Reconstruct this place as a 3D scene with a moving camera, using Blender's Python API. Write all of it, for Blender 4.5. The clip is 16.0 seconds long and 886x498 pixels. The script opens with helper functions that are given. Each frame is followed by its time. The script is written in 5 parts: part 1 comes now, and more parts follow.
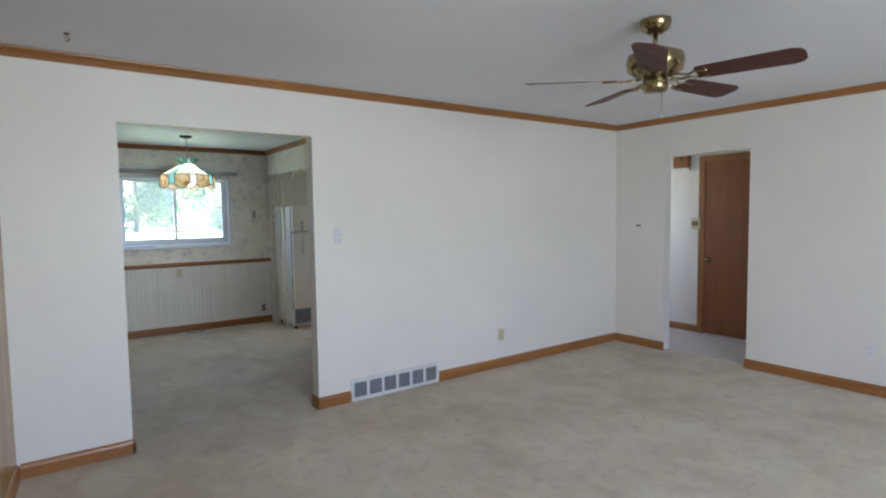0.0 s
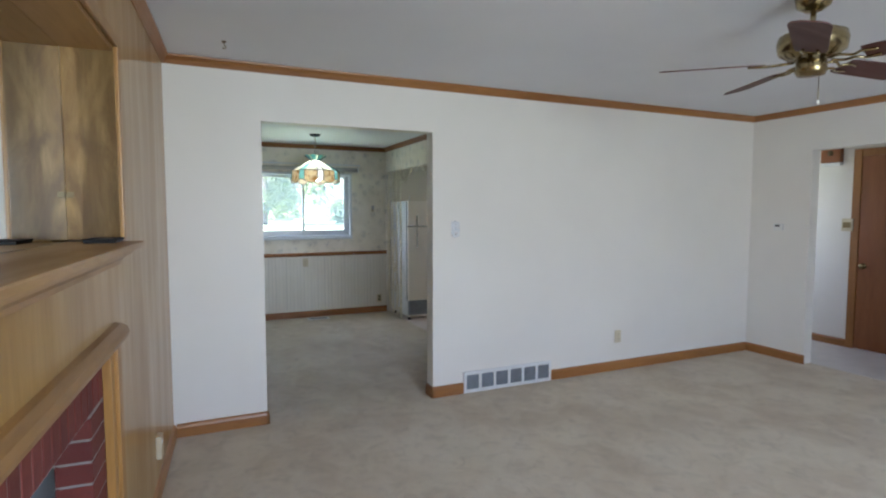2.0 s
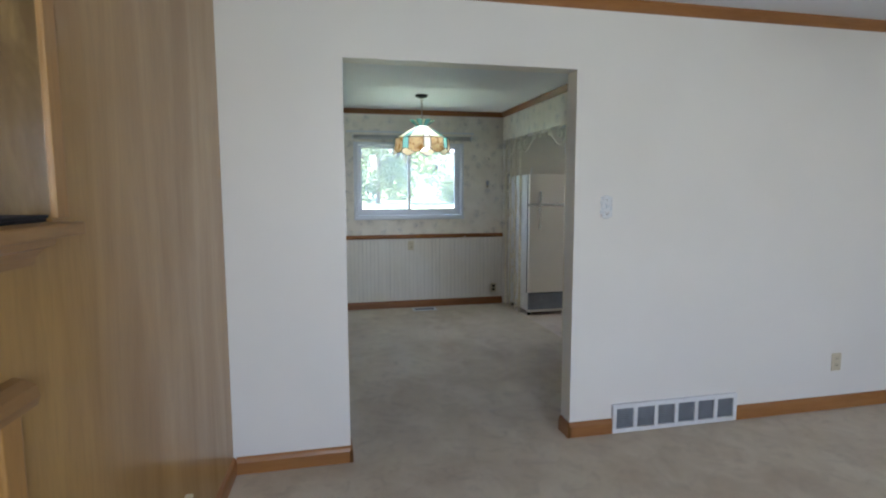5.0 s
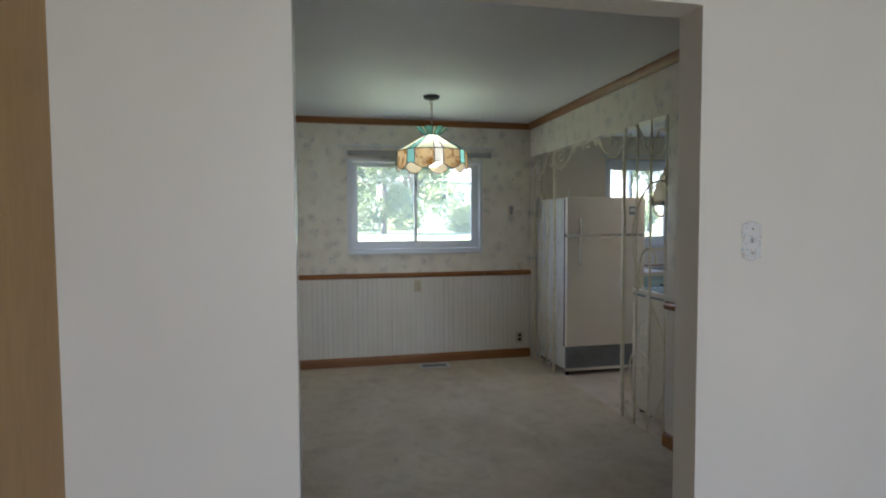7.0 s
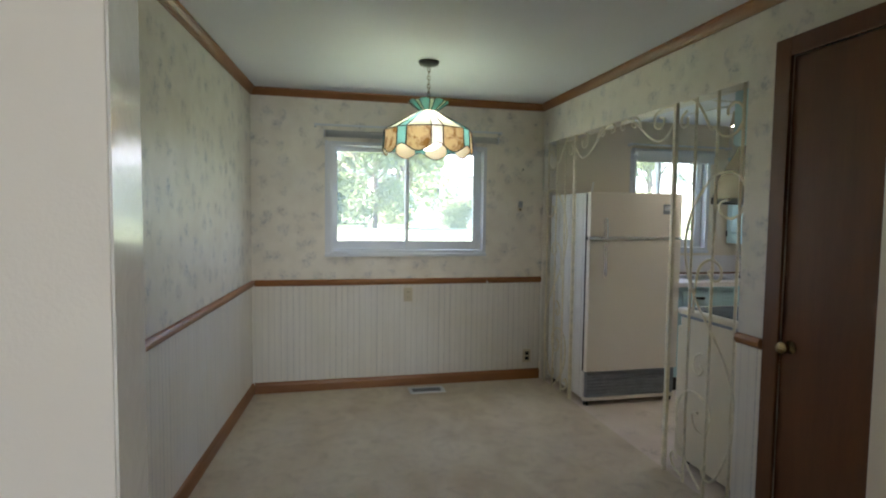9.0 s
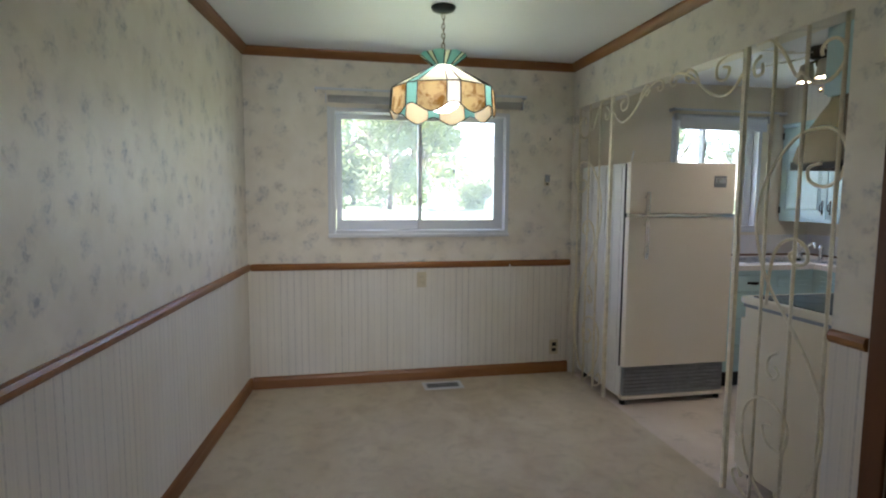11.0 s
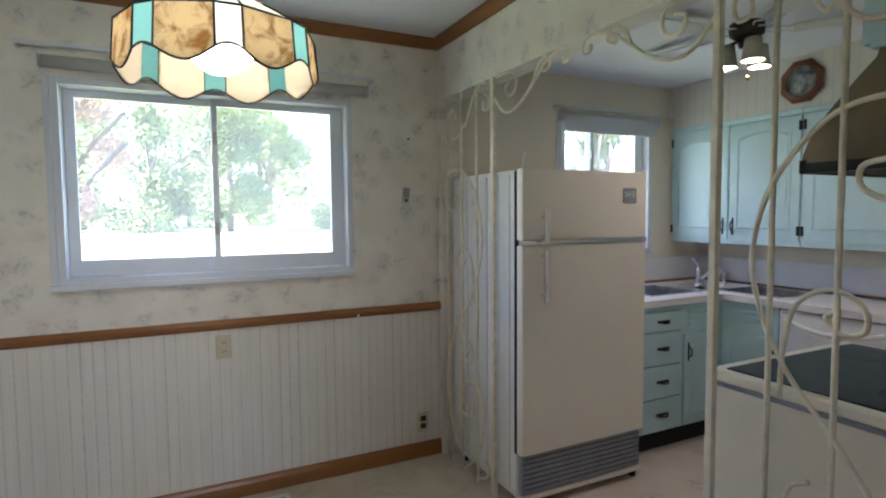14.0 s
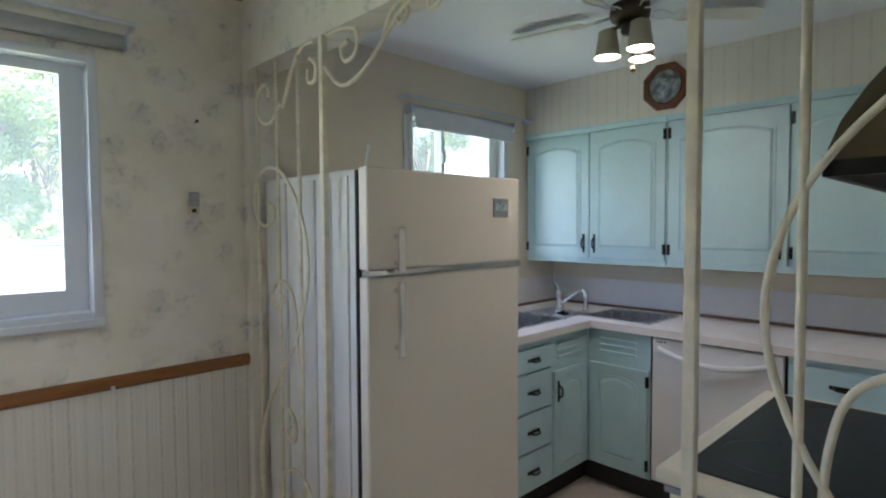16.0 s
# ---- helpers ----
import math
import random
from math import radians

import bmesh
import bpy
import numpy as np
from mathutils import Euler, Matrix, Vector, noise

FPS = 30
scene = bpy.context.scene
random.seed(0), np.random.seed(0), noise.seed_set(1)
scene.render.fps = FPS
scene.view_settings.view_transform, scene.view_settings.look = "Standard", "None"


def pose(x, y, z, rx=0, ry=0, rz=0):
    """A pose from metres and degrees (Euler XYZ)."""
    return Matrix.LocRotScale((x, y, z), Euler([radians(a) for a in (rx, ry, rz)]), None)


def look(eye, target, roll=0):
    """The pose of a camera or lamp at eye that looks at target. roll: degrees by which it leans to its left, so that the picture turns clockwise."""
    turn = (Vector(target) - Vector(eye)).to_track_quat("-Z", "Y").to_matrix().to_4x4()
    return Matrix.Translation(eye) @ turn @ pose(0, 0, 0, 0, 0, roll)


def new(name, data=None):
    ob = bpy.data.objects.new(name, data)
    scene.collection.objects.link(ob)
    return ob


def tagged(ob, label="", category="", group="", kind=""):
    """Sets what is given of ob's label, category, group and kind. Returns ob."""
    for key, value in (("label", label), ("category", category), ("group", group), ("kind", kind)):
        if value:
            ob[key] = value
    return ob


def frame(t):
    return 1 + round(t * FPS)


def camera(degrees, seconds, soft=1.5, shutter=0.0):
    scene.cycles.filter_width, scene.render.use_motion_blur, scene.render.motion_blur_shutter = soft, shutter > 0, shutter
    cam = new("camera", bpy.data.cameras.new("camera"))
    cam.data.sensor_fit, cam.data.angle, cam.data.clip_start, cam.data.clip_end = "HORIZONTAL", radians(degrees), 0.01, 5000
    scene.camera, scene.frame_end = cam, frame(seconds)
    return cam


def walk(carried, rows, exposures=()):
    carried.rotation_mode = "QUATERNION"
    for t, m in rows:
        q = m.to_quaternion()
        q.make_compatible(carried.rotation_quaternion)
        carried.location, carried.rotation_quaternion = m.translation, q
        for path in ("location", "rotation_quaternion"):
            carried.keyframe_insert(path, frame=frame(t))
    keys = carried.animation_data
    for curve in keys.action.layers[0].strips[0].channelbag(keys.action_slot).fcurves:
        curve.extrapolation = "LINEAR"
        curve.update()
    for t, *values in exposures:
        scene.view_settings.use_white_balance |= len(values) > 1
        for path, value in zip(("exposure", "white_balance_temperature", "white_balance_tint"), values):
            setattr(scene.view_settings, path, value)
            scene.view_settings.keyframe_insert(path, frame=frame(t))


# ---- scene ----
cam = camera(78.5, 16.0, 2.1)
SKY, SUN = 0.15, 5.0
LIVING, HALL, LAMP, KLAMP = 10.2, 0.5, 2.0, 9.0
EXPOSURES = [(0, 3.12, 5640, 14), (4.2, 3.07, 5640, 14), (6.8, 2.64, 5960, 16), (9.0, 2.98, 6350, 14), (12.5, 3.06, 6250, 22), (16, 3.19, 6000, 17)]
PATH = [
    (0, (-0.048, -0.123, 1.495), (1.116, 1.498, 1.364), -0.8),
    (0.5, (-0.071, -0.103, 1.503), (0.997, 1.584, 1.376), -0.6),
    (1, (-0.097, -0.09, 1.49), (0.891, 1.645, 1.368), -0.4),
    (1.5, (-0.107, -0.099, 1.484), (0.804, 1.677, 1.359), -0.2),
    (2, (-0.116, -0.092, 1.473), (0.71, 1.724, 1.336), -0.0),
    (2.5, (-0.113, -0.076, 1.458), (0.632, 1.774, 1.304), 0.2),
    (3, (-0.094, -0.029, 1.453), (0.574, 1.848, 1.277), 0.4),
    (3.5, (-0.034, 0.164, 1.438), (0.555, 2.064, 1.233), 0.4),
    (4, (0.025, 0.444, 1.438), (0.546, 2.362, 1.214), 0.3),
    (4.2, (0.057, 0.542, 1.436), (0.553, 2.467, 1.209), 0.3),
    (6.5, (0.337, 1.947, 1.404), (0.75, 3.9, 1.282), -0.6),
    (7, (0.386, 2.239, 1.403), (0.801, 4.193, 1.303), -0.3),
    (7.5, (0.427, 2.478, 1.414), (0.841, 4.433, 1.311), 0.1),
    (8, (0.466, 2.717, 1.431), (0.879, 4.671, 1.323), 0.5),
    (8.5, (0.482, 2.918, 1.443), (0.922, 4.866, 1.325), 0.7),
    (9, (0.532, 3.085, 1.425), (0.976, 5.032, 1.304), 0.7),
    (11.5, (0.677, 3.69, 1.379), (1.055, 5.644, 1.184), 0.3),
    (12, (0.753, 3.861, 1.384), (1.181, 5.806, 1.197), 0.1),
    (12.5, (0.827, 4.064, 1.366), (1.333, 5.992, 1.198), -0.2),
    (13, (0.888, 4.287, 1.365), (1.518, 6.179, 1.214), -0.5),
    (13.5, (1.002, 4.452, 1.385), (1.727, 6.311, 1.247), -0.6),
    (14, (1.068, 4.692, 1.404), (1.945, 6.485, 1.281), -0.5),
    (14.5, (1.174, 4.866, 1.401), (2.182, 6.59, 1.306), -0.5),
    (15, (1.263, 5.036, 1.404), (2.409, 6.673, 1.319), -0.5),
    (15.5, (1.37, 5.228, 1.405), (2.647, 6.766, 1.335), -0.7),
    (16, (1.465, 5.357, 1.427), (2.851, 6.796, 1.342), -0.3),
]
walk(cam, [(t, look(eye, target, roll)) for t, eye, target, roll in PATH], EXPOSURES)

# ---- sky, sun and lamps ----
world = bpy.data.worlds.new("sky")
scene.world = world
world.use_nodes = True
sky = world.node_tree.nodes.new("ShaderNodeTexSky")
sky.sky_type = "NISHITA"
sky.sun_disc = False
sky.sun_elevation, sky.sun_rotation = radians(52), radians(270)
background = world.node_tree.nodes["Background"]
background.inputs["Strength"].default_value = SKY
world.node_tree.links.new(sky.outputs[0], background.inputs[0])

sun = new("sun", bpy.data.lights.new("sun", "SUN"))
sun.data.energy, sun.data.angle, sun.data.color = SUN, radians(0.6), (1.0, 0.95, 0.88)
sun.matrix_basis = look((-20, 0, 26), (0, 0, 0))


def window_lamp(name, eye, target, width, height, watts, colour=(0.86, 0.93, 1.0)):
    lamp = new(name, bpy.data.lights.new(name, "AREA"))
    lamp.data.shape, lamp.data.size, lamp.data.size_y = "RECTANGLE", width, height
    lamp.data.energy, lamp.data.color = watts, colour
    lamp.matrix_basis = look(eye, target)
    return lamp


window_lamp("living_window_daylight", (1.3, -2.66, 1.5), (1.3, 0, 1.5), 2.0, 1.3, LIVING, (0.93, 0.97, 1.0))
# Warm fill lamp added out of view to brighten the hall.
window_lamp("hall_fill_light", (5.825, 4.66, 1.55), (5.825, 0, 1.2), 0.62, 0.96, HALL, (1.0, 0.88, 0.74))

# ---- materials ----


class Nodes:
    """A node tree in short: n(type, inputs..., attributes...)."""

    def __init__(self, name):
        self.mat = bpy.data.materials.new(name)
        self.mat.use_nodes = True
        self.tree = self.mat.node_tree
        self.bsdf = self.tree.nodes["Principled BSDF"]
        self.coords = self.tree.nodes.new("ShaderNodeTexCoord").outputs["Object"]

    def put(self, socket, value):
        if isinstance(value, bpy.types.NodeSocket):
            self.tree.links.new(value, socket)
        else:
            socket.default_value = value

    def node(self, kind, values=(), **attributes):
        made = self.tree.nodes.new(kind)
        for key, value in attributes.items():
            setattr(made, key, value)
        for key, value in dict(values).items():
            self.put(made.inputs[key], value)
        return made

    def stretch(self, x, y, z):
        return self.node("ShaderNodeMapping", {"Vector": self.coords, "Scale": (x, y, z)}).outputs[0]

    def noise(self, scale, detail=4, vector=None, rough=0.55, distortion=0.0):
        return self.node("ShaderNodeTexNoise", {"Vector": vector or self.coords, "Scale": scale, "Detail": detail, "Roughness": rough, "Distortion": distortion}).outputs["Fac"]

    def ramp(self, value, low, high, a=0.0, b=1.0):
        return self.node("ShaderNodeMapRange", {"Value": value, "From Min": low, "From Max": high, "To Min": a, "To Max": b}).outputs[0]

    def math(self, operation, a, b=0.0):
        made = self.node("ShaderNodeMath", operation=operation)
        self.put(made.inputs[0], a), self.put(made.inputs[1], b)
        return made.outputs[0]

    def mix(self, factor, a, b):
        made = self.node("ShaderNodeMix", data_type="RGBA")
        rgba = lambda v: (*v, 1) if isinstance(v, tuple) else v  # noqa: E731
        self.put(made.inputs[0], factor), self.put(made.inputs[6], rgba(a)), self.put(made.inputs[7], rgba(b))
        return made.outputs[2]

    def bump(self, height, strength, distance=0.01):
        self.put(self.bsdf.inputs["Normal"], self.node("ShaderNodeBump", {"Height": height, "Strength": strength, "Distance": distance}).outputs[0])

    def finish(self, colour, rough=0.5, metal=0.0, **more):
        self.put(self.bsdf.inputs["Base Color"], (*colour, 1) if isinstance(colour, tuple) else colour)
        self.put(self.bsdf.inputs["Roughness"], rough)
        self.put(self.bsdf.inputs["Metallic"], metal)
        for key, value in more.items():
            self.put(self.bsdf.inputs[key.replace("_", " ")], value)
        return self.mat


def times(colour, k):
    return tuple(min(1.0, c * k) for c in colour)


def plain(name, colour, rough=0.5, metal=0.0, vary=0.12, scale=6.0, bump=0.05, fine=120.0, **more):
    n = Nodes(name)
    blotch = n.ramp(n.noise(scale), 0.3, 0.7)
    c = n.mix(blotch, times(colour, 1 - vary), times(colour, 1 + vary * 0.5))
    if bump:
        n.bump(n.noise(fine, 3), bump, 0.003)
    return n.finish(c, n.ramp(n.noise(scale * 2.3), 0.25, 0.75, max(0.02, rough - 0.03), rough + 0.03), metal, **more)


def wood(name, colour, dark, along="z", rough=0.38, grain=9.0, coat=0.15):
    n = Nodes(name)
    v = n.stretch(*{"x": (0.12, 1, 1), "y": (1, 0.12, 1), "z": (1, 1, 0.12)}[along])
    broad = n.noise(grain, 5, v, 0.6, 0.6)
    fine = n.noise(grain * 14, 3, v, 0.6)
    c = n.mix(n.ramp(broad, 0.3, 0.72), colour, dark)
    c = n.mix(n.ramp(fine, 0.45, 0.8, 0.0, 0.35), c, times(dark, 0.7))
    n.bump(fine, 0.12, 0.002)
    return n.finish(c, n.ramp(broad, 0.3, 0.7, rough - 0.05, rough + 0.1), Coat_Weight=coat, Coat_Roughness=0.25 if coat < 0.3 else 0.1)


def knotty(name, colour, dark):
    """Flat-sawn board with cathedral figure and dark stained knots."""
    n = Nodes(name)
    v = n.stretch(1.0, 1.0, 0.3)
    figure = n.noise(6.0, 6, v, 0.6, 2.4)
    fine = n.noise(110, 3, n.stretch(1, 1, 0.06), 0.6)
    knots = n.node("ShaderNodeTexVoronoi", {"Vector": n.stretch(1.0, 1.0, 0.55), "Scale": 5.5, "Randomness": 1.0}).outputs["Distance"]
    stain = n.noise(4.2, 5, n.stretch(1.0, 1.0, 0.6), 0.62, 1.2)
    c = n.mix(n.ramp(figure, 0.42, 0.66), colour, dark)
    c = n.mix(n.ramp(stain, 0.42, 0.60, 0.0, 0.9), c, times(dark, 0.72))
    c = n.mix(n.ramp(fine, 0.45, 0.8, 0.0, 0.3), c, times(dark, 0.7))
    c = n.mix(n.ramp(knots, 0.06, 0.26, 0.9, 0.0), c, times(dark, 0.4))
    n.bump(fine, 0.1, 0.002)
    return n.finish(c, 0.48, Coat_Weight=0.08, Coat_Roughness=0.25)


def painted_wall(name, colour, rough=0.55, lumps=0.06):
    n = Nodes(name)
    c = n.mix(n.ramp(n.noise(1.3, 3), 0.3, 0.7), times(colour, 0.97), times(colour, 1.02))
    orange_peel = n.noise(160, 2)
    n.bump(n.math("ADD", n.math("MULTIPLY", n.noise(14, 3), 0.7), orange_peel), lumps, 0.004)
    return n.finish(c, rough)


def wallpaper(name):
    """Cream paper with loose grey-blue flower sprays above, fine upright stripes below the chair rail."""
    n = Nodes(name)
    xyz = n.node("ShaderNodeSeparateXYZ", {"Vector": n.coords}).outputs
    flat = n.math("ADD", xyz[0], xyz[1])
    uv = n.node("ShaderNodeCombineXYZ", {"X": flat, "Y": xyz[2], "Z": 0.0}).outputs[0]
    wobble = n.node("ShaderNodeTexNoise", {"Vector": uv, "Scale": 26.0, "Detail": 3.0}).outputs["Color"]
    moved = n.node("ShaderNodeVectorMath", {0: uv, 1: n.node("ShaderNodeVectorMath", {0: wobble, "Scale": 0.09}, operation="SCALE").outputs[0]}, operation="ADD").outputs[0]
    sprays = n.node("ShaderNodeTexVoronoi", {"Vector": moved, "Scale": 7.6, "Randomness": 0.8}).outputs["Distance"]
    leaves = n.node("ShaderNodeTexVoronoi", {"Vector": moved, "Scale": 34.0}).outputs["Distance"]
    spot = n.math("MULTIPLY", n.ramp(sprays, 0.14, 0.44, 1.0, 0.0), n.ramp(leaves, 0.2, 0.6, 1.0, 0.3))
    spot = n.math("MULTIPLY", spot, n.ramp(n.noise(3.1, 2, uv), 0.35, 0.6, 0.7, 1.0))
    tint = n.mix(n.ramp(n.noise(7.0, 1, uv), 0.42, 0.58), (0.26, 0.29, 0.34), (0.38, 0.35, 0.33))
    cloudy = n.ramp(n.noise(5.0, 5, uv), 0.3, 0.7)
    paper = n.mix(cloudy, (0.72, 0.67, 0.58), (0.82, 0.78, 0.70))
    upper = n.mix(n.math("MULTIPLY", spot, 0.72), paper, tint)
    stripe = n.math("FRACT", n.math("MULTIPLY", flat, 21.0))
    line = n.math("GREATER_THAN", n.math("ABSOLUTE", n.math("SUBTRACT", stripe, 0.5)), 0.40)
    hair = n.math("GREATER_THAN", n.math("ABSOLUTE", n.math("SUBTRACT", n.math("FRACT", n.math("MULTIPLY", flat, 63.0)), 0.5)), 0.42)
    dashes = n.ramp(n.noise(60.0, 2, uv), 0.4, 0.55)
    inked = n.math("MULTIPLY", n.math("MAXIMUM", line, n.math("MULTIPLY", hair, 0.45)), n.ramp(dashes, 0, 1, 0.2, 0.55))
    each = n.node("ShaderNodeTexWhiteNoise", {"W": n.math("FLOOR", n.math("ADD", n.math("MULTIPLY", flat, 21.0), 0.5))}, noise_dimensions="1D").outputs["Value"]
    inked = n.math("MULTIPLY", inked, n.ramp(each, 0.0, 1.0, 0.35, 1.15))
    aged = n.mix(n.ramp(n.noise(2.2, 4, uv), 0.35, 0.7), (0.78, 0.75, 0.70), (0.74, 0.69, 0.60))
    streak = n.ramp(n.node("ShaderNodeTexNoise", {"Vector": n.node("ShaderNodeVectorMath", {0: uv, 1: (38.0, 1.6, 0.0)}, operation="MULTIPLY").outputs[0], "Scale": 1.0, "Detail": 4.0}).outputs["Fac"], 0.38, 0.66, 0.0, 0.2)
    aged = n.mix(streak, aged, (0.50, 0.47, 0.44))
    lower = n.mix(inked, aged, (0.44, 0.42, 0.40))
    below = n.math("LESS_THAN", xyz[2], 0.875)
    n.bump(n.noise(180, 2), 0.05, 0.002)
    return n.finish(n.mix(below, upper, lower), 0.46)


def striped_paper(name):
    n = Nodes(name)
    xyz = n.node("ShaderNodeSeparateXYZ", {"Vector": n.coords}).outputs
    flat = n.math("ADD", xyz[0], xyz[1])
    line = n.math("GREATER_THAN", n.math("ABSOLUTE", n.math("SUBTRACT", n.math("FRACT", n.math("MULTIPLY", flat, 16.0)), 0.5)), 0.40)
    inked = n.math("MULTIPLY", line, n.ramp(n.noise(40.0, 3), 0.35, 0.6, 0.05, 0.35))
    return n.finish(n.mix(inked, (0.72, 0.69, 0.62), (0.50, 0.48, 0.44)), 0.6)


def carpet_pile(name):
    """Trodden cut pile: broad shading, brushed patches, footmarks and single tufts."""
    n = Nodes(name)
    broad = n.noise(1.1, 5, None, 0.6, 0.6)
    brushed = n.noise(3.4, 4, n.stretch(1.0, 0.7, 1.0), 0.6, 0.7)
    trod = n.noise(9.0, 4, None, 0.65, 1.0)
    pile = n.noise(380, 2)
    c = n.mix(n.ramp(broad, 0.36, 0.66), (0.58, 0.467, 0.325), (0.75, 0.648, 0.495))
    c = n.mix(n.ramp(brushed, 0.40, 0.64, 0.0, 0.6), c, (0.81, 0.72, 0.565))
    c = n.mix(n.ramp(trod, 0.50, 0.72, 0.0, 0.42), c, (0.39, 0.31, 0.22))
    c = n.mix(n.ramp(pile, 0.35, 0.7, 0.0, 0.4), c, (0.42, 0.36, 0.29))
    n.bump(n.math("ADD", pile, n.math("MULTIPLY", trod, 2.0)), 0.6, 0.009)
    return n.finish(c, 0.95, Sheen_Weight=0.2, Sheen_Roughness=0.5)


def vinyl(name):
    n = Nodes(name)
    v = n.node("ShaderNodeTexVoronoi", {"Vector": n.coords, "Scale": 3.2, "Randomness": 0.2}).outputs["Distance"]
    motif = n.math("MULTIPLY", n.ramp(v, 0.08, 0.3, 1.0, 0.0), n.ramp(n.noise(30, 3), 0.45, 0.55))
    c = n.mix(n.ramp(n.noise(4, 4), 0.3, 0.7), (0.68, 0.58, 0.50), (0.78, 0.68, 0.60))
    c = n.mix(n.math("MULTIPLY", motif, 0.5), c, (0.35, 0.29, 0.24))
    return n.finish(c, 0.35)


def brick_clay(name):
    n = Nodes(name)
    own = n.node("ShaderNodeObjectInfo").outputs["Random"]
    c = n.mix(own, (0.12, 0.024, 0.018), (0.19, 0.036, 0.025))
    c = n.mix(n.ramp(n.noise(40, 4), 0.4, 0.7, 0, 0.6), c, (0.13, 0.03, 0.025))
    n.bump(n.noise(90, 4), 0.4, 0.004)
    return n.finish(c, 0.75)


def glass_pane(name):
    n = Nodes(name)
    n.finish((1.0, 1.0, 1.0), 0.0, Transmission_Weight=1.0, IOR=1.02, Specular_IOR_Level=0.5)
    # Whitish translucent veil puts a bright haze over the view outside.
    veil = n.node("ShaderNodeBsdfTranslucent", {"Color": (1.0, 1.0, 0.97, 1)})
    veiled = n.node("ShaderNodeMixShader", {0: n.ramp(n.noise(3.0, 3), 0.3, 0.7, 0.052, 0.066), 1: n.bsdf.outputs[0], 2: veil.outputs[0]})
    n.tree.links.new(veiled.outputs[0], n.tree.nodes["Material Output"].inputs["Surface"])
    return n.mat


def lit_glass(name, colour, swirl=None):
    """Leaded lamp glass that lets the bulb's light through."""
    n = Nodes(name)
    c = (*colour, 1)
    if swirl:
        c = n.mix(n.ramp(n.noise(17, 6, None, 0.68, 0.8), 0.45, 0.64), colour, swirl)
    n.finish(c if not isinstance(c, tuple) else colour, 0.25)
    through_glass = n.node("ShaderNodeBsdfTranslucent", {"Color": c})
    both = n.node("ShaderNodeMixShader", {0: 0.72, 1: n.bsdf.outputs[0], 2: through_glass.outputs[0]})
    n.tree.links.new(both.outputs[0], n.tree.nodes["Material Output"].inputs["Surface"])
    return n.mat


def glow(name, colour, strength):
    n = Nodes(name)
    return n.finish(colour, 0.4, Emission_Color=(*colour, 1), Emission_Strength=strength)


def foliage(name, a, b):
    n = Nodes(name)
    own = n.node("ShaderNodeNewGeometry").outputs["Random Per Island"]
    return n.finish(n.mix(own, a, b), 0.6)


PAINT = painted_wall("white_wall_paint", (0.82, 0.79, 0.742), 0.42, 0.14)
CEILING = painted_wall("ceiling_paint", (0.79, 0.81, 0.86))
CREAM = painted_wall("kitchen_cream_paint", (0.76, 0.69, 0.56))
PAPER = wallpaper("floral_wallpaper")
STRIPE = striped_paper("kitchen_striped_paper")
CARPET = carpet_pile("beige_carpet")
VINYL = vinyl("kitchen_vinyl")
OAK_X = wood("oak_trim_lengthwise", (0.38, 0.172, 0.048), (0.26, 0.105, 0.026), "x")
OAK_Y = wood("oak_trim_crosswise", (0.38, 0.172, 0.048), (0.26, 0.105, 0.026), "y")
OAK_Z = wood("oak_trim_upright", (0.38, 0.172, 0.048), (0.26, 0.105, 0.026), "z")
PANEL = wood("maple_panelling", (0.45, 0.27, 0.078), (0.33, 0.18, 0.048), "z", 0.34, 5.0, 0.35)
PANEL_Y = wood("maple_mantel", (0.38, 0.21, 0.065), (0.25, 0.125, 0.035), "y", 0.4, 6.0, 0.2)
PANEL_LIGHT = knotty("knotty_niche_board", (0.50, 0.32, 0.11), (0.25, 0.135, 0.04))
GOLD = wood("golden_maple_strip", (0.44, 0.235, 0.062), (0.33, 0.165, 0.042), "z", 0.4, 6.0, 0.2)
RAIL_X = wood("dining_oak_lengthwise", (0.32, 0.130, 0.034), (0.21, 0.078, 0.018), "x")
RAIL_Y = wood("dining_oak_crosswise", (0.32, 0.130, 0.034), (0.21, 0.078, 0.018), "y")
DOOR_WOOD = wood("stained_door_veneer", (0.15, 0.050, 0.012), (0.10, 0.032, 0.008), "z", 0.42, 7.0, 0.08)
HALL_DOOR = wood("hall_door_veneer", (0.30, 0.11, 0.035), (0.22, 0.075, 0.022), "z", 0.38, 7.0, 0.2)
BLADE = wood("mahogany_fan_blade", (0.10, 0.026, 0.016), (0.055, 0.014, 0.010), "x", 0.5, 8.0, 0.04)
BRICK = brick_clay("red_brick")
MORTAR = plain("mortar", (0.30, 0.27, 0.25), 0.9, 0, 0.2, 30, 0.3, 300)
FIREBOX_BLACK = plain("firebox_near_black", (0.03, 0.028, 0.026), 0.9, 0, 0.3, 12)
GREY_METAL = plain("grey_firebox_metal", (0.46, 0.47, 0.46), 0.5, 0.3, 0.25, 8)
BRASS = plain("antique_brass", (0.33, 0.265, 0.14), 0.24, 1.0, 0.25, 30, 0.02)
DARK_BRASS = plain("dark_brass", (0.20, 0.15, 0.08), 0.38, 1.0, 0.2, 30, 0.02)
WHITE_GLOSS = plain("white_window_vinyl", (0.64, 0.67, 0.72), 0.35, 0, 0.04, 4, 0.02)
IRON = plain("cream_painted_iron", (0.84, 0.78, 0.62), 0.45, 0, 0.15, 25, 0.15, 200)
